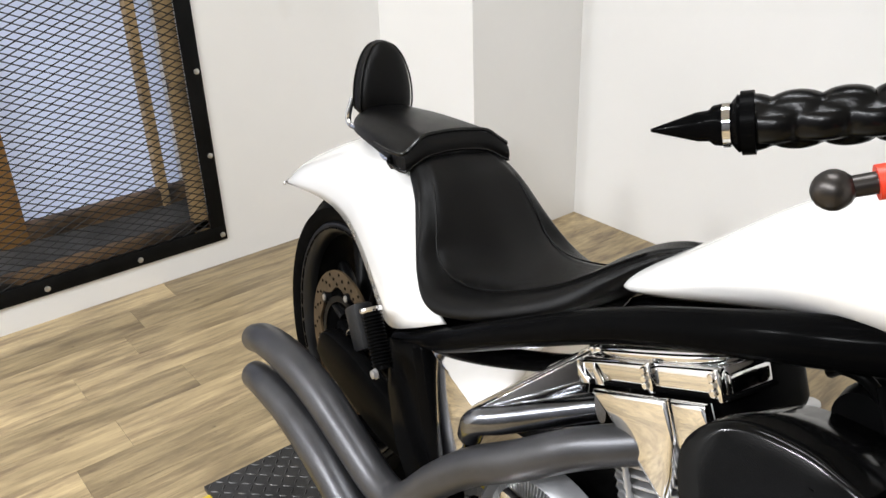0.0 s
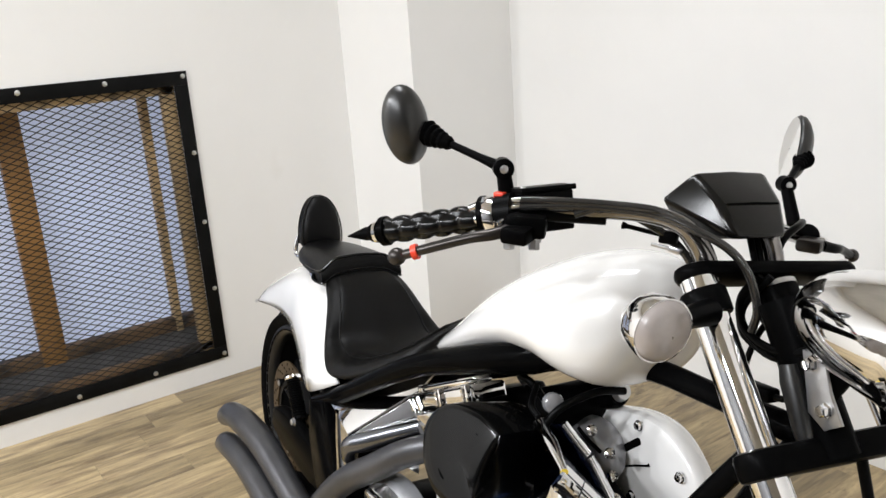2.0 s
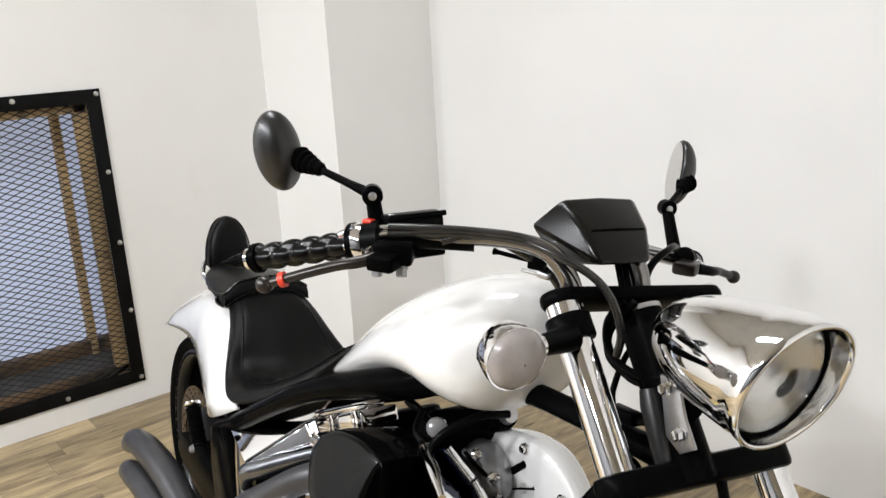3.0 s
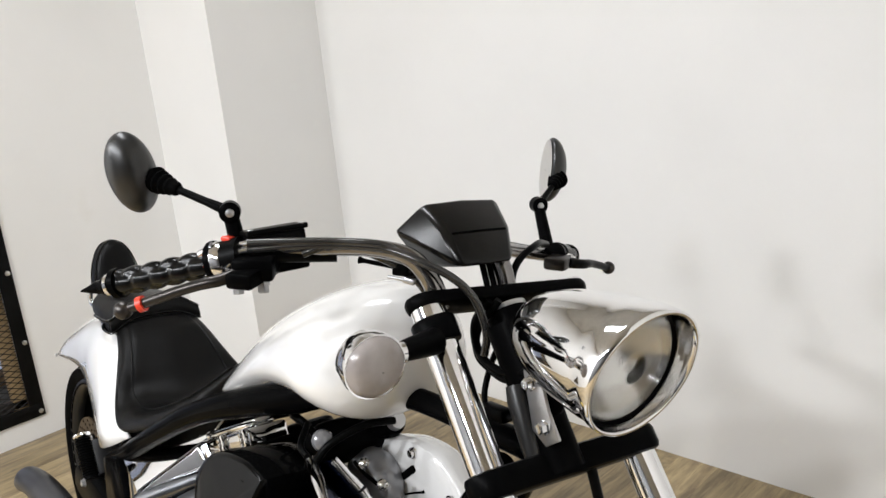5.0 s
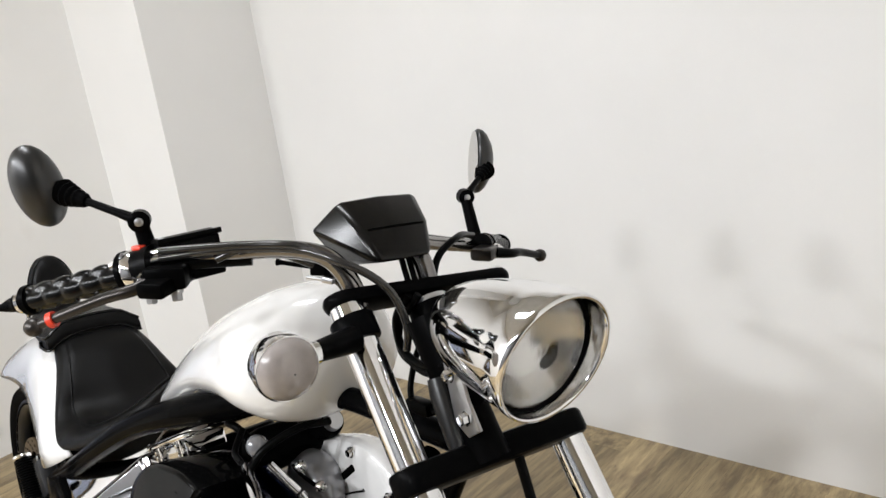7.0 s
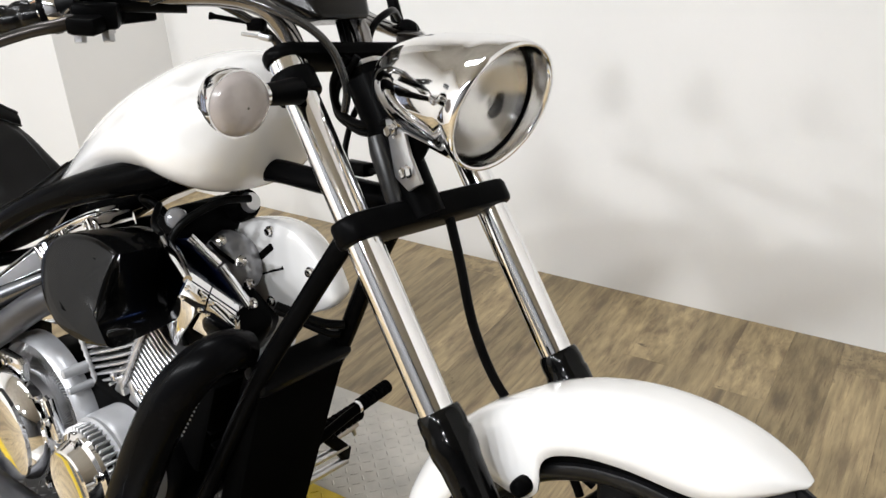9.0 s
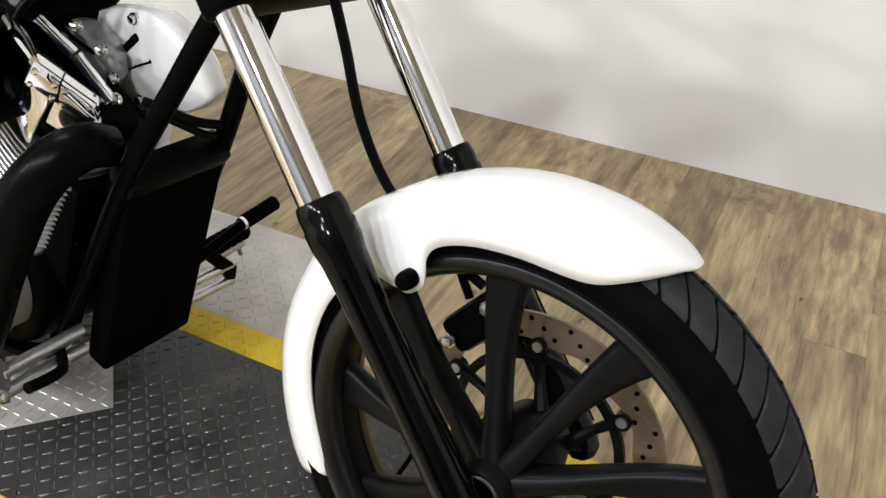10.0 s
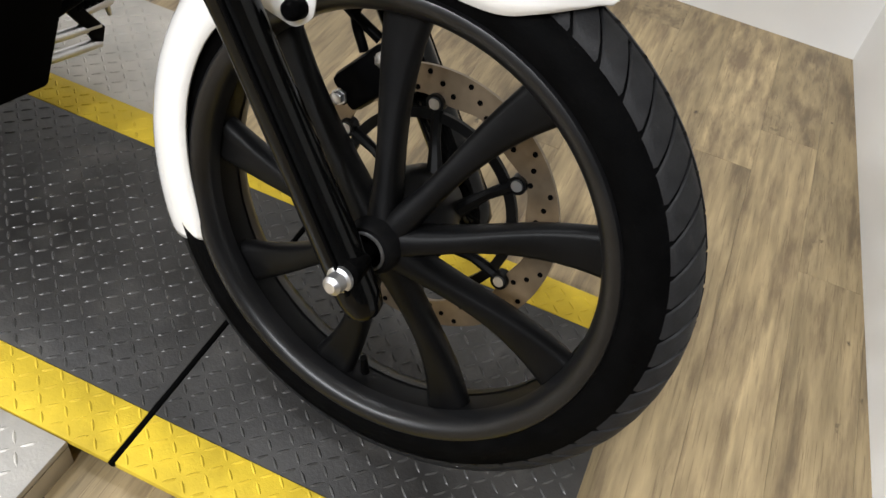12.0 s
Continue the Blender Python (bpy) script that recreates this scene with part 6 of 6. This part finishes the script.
for z, r0, r1 in ((0.952, 0.027, 0.029),):
    cup = kp("stem_cup", along(z, [(0.0, 0.016), (0.0, r0), (0.03, r1), (0.05, 0.026), (0.05, 0.012)], 0), M_SATIN, "black stem bearing cup")
    kp("cup_ring", along(z, [(-0.003, r0 - 0.006), (-0.003, r0 + 0.0005), (0.003, r0 + 0.0012), (0.003, r0 - 0.006)], 0), M_ALU, "bright bearing ring", cup)
    kp("stem", tube([on_fork(0.90), on_fork(0.80)], 0.017, 20, smooth=False), M_SATIN, "", cup)
plug = fp("wiring_plug", block((0.046, 0.02, 0.017), (-0.418, -0.03, 0.843), (0, -5, 0), 0.004), M_SATIN, "black wiring plug")
fp("wire", tube([(-0.44, -0.03, 0.843), (-0.455, -0.02, 0.86), (-0.452, -0.01, 0.90), (-0.44, 0.0, 0.93)], 0.004, 10), M_CABLE, "", plug)
fp("wire", tube([(-0.397, -0.03, 0.844), (-0.38, -0.028, 0.85), (-0.37, -0.02, 0.88)], 0.004, 10), M_CABLE, "", plug)
fp("damper_tube", tube([(-0.378, -0.036, 0.892), (-0.37, -0.036, 0.875), (-0.344, -0.036, 0.825), (-0.338, -0.036, 0.812)], [0.011, 0.0135, 0.0115, 0.009], 18, smooth=False), M_SHELL, "satin dark grey tapered tube")
kp("brake_hose", tube([(-0.33, 0.02, 0.79), (-0.31, 0.025, 0.73), (-0.28, 0.03, 0.64), (-0.235, 0.045, 0.56), (-0.16, 0.07, 0.50), (-0.11, 0.085, 0.47)], 0.0065, 12), M_CABLE, "black front brake hose")
cal = wp("front_caliper", block((0.05, 0.05, 0.085), (-0.105, 0.075, 0.115), (0, 40, 0), 0.01), M_SATIN, "black front brake caliper")
wp("hose_end", tube([(-0.13, 0.085, 0.205), (-0.15, 0.085, 0.17), (-0.13, 0.085, 0.13)], 0.006, 10), M_CABLE, "", cal)
for x, z in ((-0.085, 0.15), (-0.13, 0.085)):
    wp("bolt", bolt((x, 0.048, z), (0, -1, 0), 0.008, 0.01), M_ALU, "", cal)


# -- front fender --
def front_fender():
    rings = []
    for deg, crown, edge_r, half in through_stations([
        (65.4, 0.3605, 0.3415, 0.008), (66.6, 0.361, 0.337, 0.018), (68.5, 0.362, 0.326, 0.031), (72, 0.363, 0.308, 0.045), (77, 0.365, 0.289, 0.053), (84, 0.365, 0.281, 0.056), (95, 0.363, 0.281, 0.058), (105, 0.360, 0.282, 0.059), (112, 0.358, 0.279, 0.060), (115.5, 0.357, 0.268, 0.061),
        (117, 0.357, 0.250, 0.062), (119, 0.356, 0.238, 0.063), (124, 0.355, 0.235, 0.063), (128, 0.354, 0.250, 0.063), (133, 0.353, 0.268, 0.062), (148, 0.347, 0.276, 0.056), (165, 0.344, 0.270, 0.053), (180, 0.342, 0.262, 0.05), (194, 0.341, 0.256, 0.047), (201, 0.341, 0.257, 0.045), (205, 0.341, 0.262, 0.042)], 4):
        a = radians(deg)
        r = []
        for v in np.linspace(-1, 1, 25):
            q = abs(v) * math.pi / 2
            y = math.copysign(half * math.sin(q) ** 0.72, v)
            rad = edge_r + (crown - (0.014 if deg < 125 else 0.007 + 0.007 * max(0, 140 - deg) / 15) - edge_r) * max(0, math.cos(q)) ** 0.72
            a = radians(deg + max(0.0, deg - 190) * 0.4 * math.sin(q) - max(0.0, deg - 190) * 0.1)
            r.append((rad * math.cos(a), y, rad * math.sin(a)))
        rings.append(r)
    f = wp("front_fender", skin(bmesh.new(), rings, closed=False), M_WHITE, "pearl white front fender")
    shell(f, 0.004)
    for s in (-1, 1):
        at = (0.251 * math.cos(radians(121)), s * 0.062, 0.251 * math.sin(radians(121)))
        wp("fender_bolt", lathe([(0.0, 0.011), (0.012, 0.011), (0.018, 0.0095), (0.021, 0.006)], at, (0, s, 0), 16), M_SATIN, "black fender bolt", f)


front_fender()

# ---- floor planks ----
def plank_material():
    m = material("honey_oak_vinyl_plank", (0.36, 0.27, 0.142), 0.40, vary=0.3, scale=6, bump=0.12, bump_scale=90, stretch=(10, 1, 1), spec=0.4, rough_vary=0.15)
    nt = m.node_tree
    b = nt.nodes["Principled BSDF"]
    old = b.inputs["Base Color"].links[0].from_socket
    info = nt.nodes.new("ShaderNodeObjectInfo")
    hsv = nt.nodes.new("ShaderNodeHueSaturation")
    mr = nt.nodes.new("ShaderNodeMapRange")
    mr.inputs["To Min"].default_value, mr.inputs["To Max"].default_value = 0.74, 1.18
    nt.links.new(info.outputs["Random"], mr.inputs["Value"])
    nt.links.new(mr.outputs["Result"], hsv.inputs["Value"])
    add = nt.nodes.new("ShaderNodeVectorMath")
    add.operation = "MULTIPLY_ADD"
    comb = nt.nodes.new("ShaderNodeCombineXYZ")
    for k in range(3):
        nt.links.new(info.outputs["Random"], comb.inputs[k])
    tc = next(n for n in nt.nodes if n.type == "TEX_COORD")
    users = [k.to_socket for k in tc.outputs["Object"].links]
    nt.links.new(comb.outputs["Vector"], add.inputs[0])
    add.inputs[1].default_value = (31.0, 47.0, 23.0)
    nt.links.new(tc.outputs["Object"], add.inputs[2])
    for u in users:
        nt.links.new(add.outputs["Vector"], u)
    hsv.inputs["Saturation"].default_value = 0.95
    # grey-brown streaks and blotches drawn out along the plank, and a few knots
    for scale, stretch, lo, hi, colour, most in ((5, (5, 0.7, 1), 0.48, 0.66, (0.15, 0.105, 0.06), 0.85), (16, (7, 0.35, 1), 0.55, 0.72, (0.12, 0.085, 0.05), 0.45), (60, (6, 0.16, 1), 0.57, 0.64, (0.13, 0.09, 0.05), 0.5), (11, (1.6, 0.9, 1), 0.665, 0.72, (0.045, 0.03, 0.018), 0.9)):
        mp = nt.nodes.new("ShaderNodeMapping")
        mp.inputs["Scale"].default_value = stretch
        nt.links.new(add.outputs["Vector"], mp.inputs["Vector"])
        no = nt.nodes.new("ShaderNodeTexNoise")
        no.inputs["Scale"].default_value, no.inputs["Detail"].default_value, no.inputs["Roughness"].default_value = scale, 8, 0.62
        nt.links.new(mp.outputs["Vector"], no.inputs["Vector"])
        rg = nt.nodes.new("ShaderNodeMapRange")
        rg.inputs["From Min"].default_value, rg.inputs["From Max"].default_value, rg.inputs["To Max"].default_value = lo, hi, most
        nt.links.new(no.outputs["Fac"], rg.inputs["Value"])
        mx = nt.nodes.new("ShaderNodeMix")
        mx.data_type = "RGBA"
        nt.links.new(rg.outputs["Result"], mx.inputs["Factor"])
        nt.links.new(old, mx.inputs[6])
        mx.inputs[7].default_value = (*colour, 1)
        old = mx.outputs[2]
    nt.links.new(old, hsv.inputs["Color"])
    nt.links.new(hsv.outputs["Color"], b.inputs["Base Color"])
    return m


M_PLANK = plank_material()


def floor():
    root = thing("floor", "honey-coloured wood plank floor with dark grain", "floor")
    root["kind"] = "structure"
    wide, length = 0.126, 1.22
    b = block((wide - 0.0003, length - 0.0005, 0.006), (0, 0, -0.003), bevel=0.0004, segments=1)
    mesh = bpy.data.meshes.new("plank")
    b.to_mesh(mesh)
    b.free()
    mesh.materials.append(M_PLANK)
    rng = random.Random(5)
    x = XA - 0.02 + wide / 2
    south, north = -4.16, YB + 0.1
    while x < 6.24:
        y = south - rng.uniform(0, length)
        while y < north:
            lo, hi = max(y, south), min(y + length, north)
            if hi - lo > 0.02:
                ob = new("plank", mesh)
                ob.parent = root
                ob.matrix_world = pose(x, (lo + hi) / 2, 0) @ Matrix.Diagonal((1, (hi - lo) / length, 1, 1))
            y += length
        x += wide


floor()
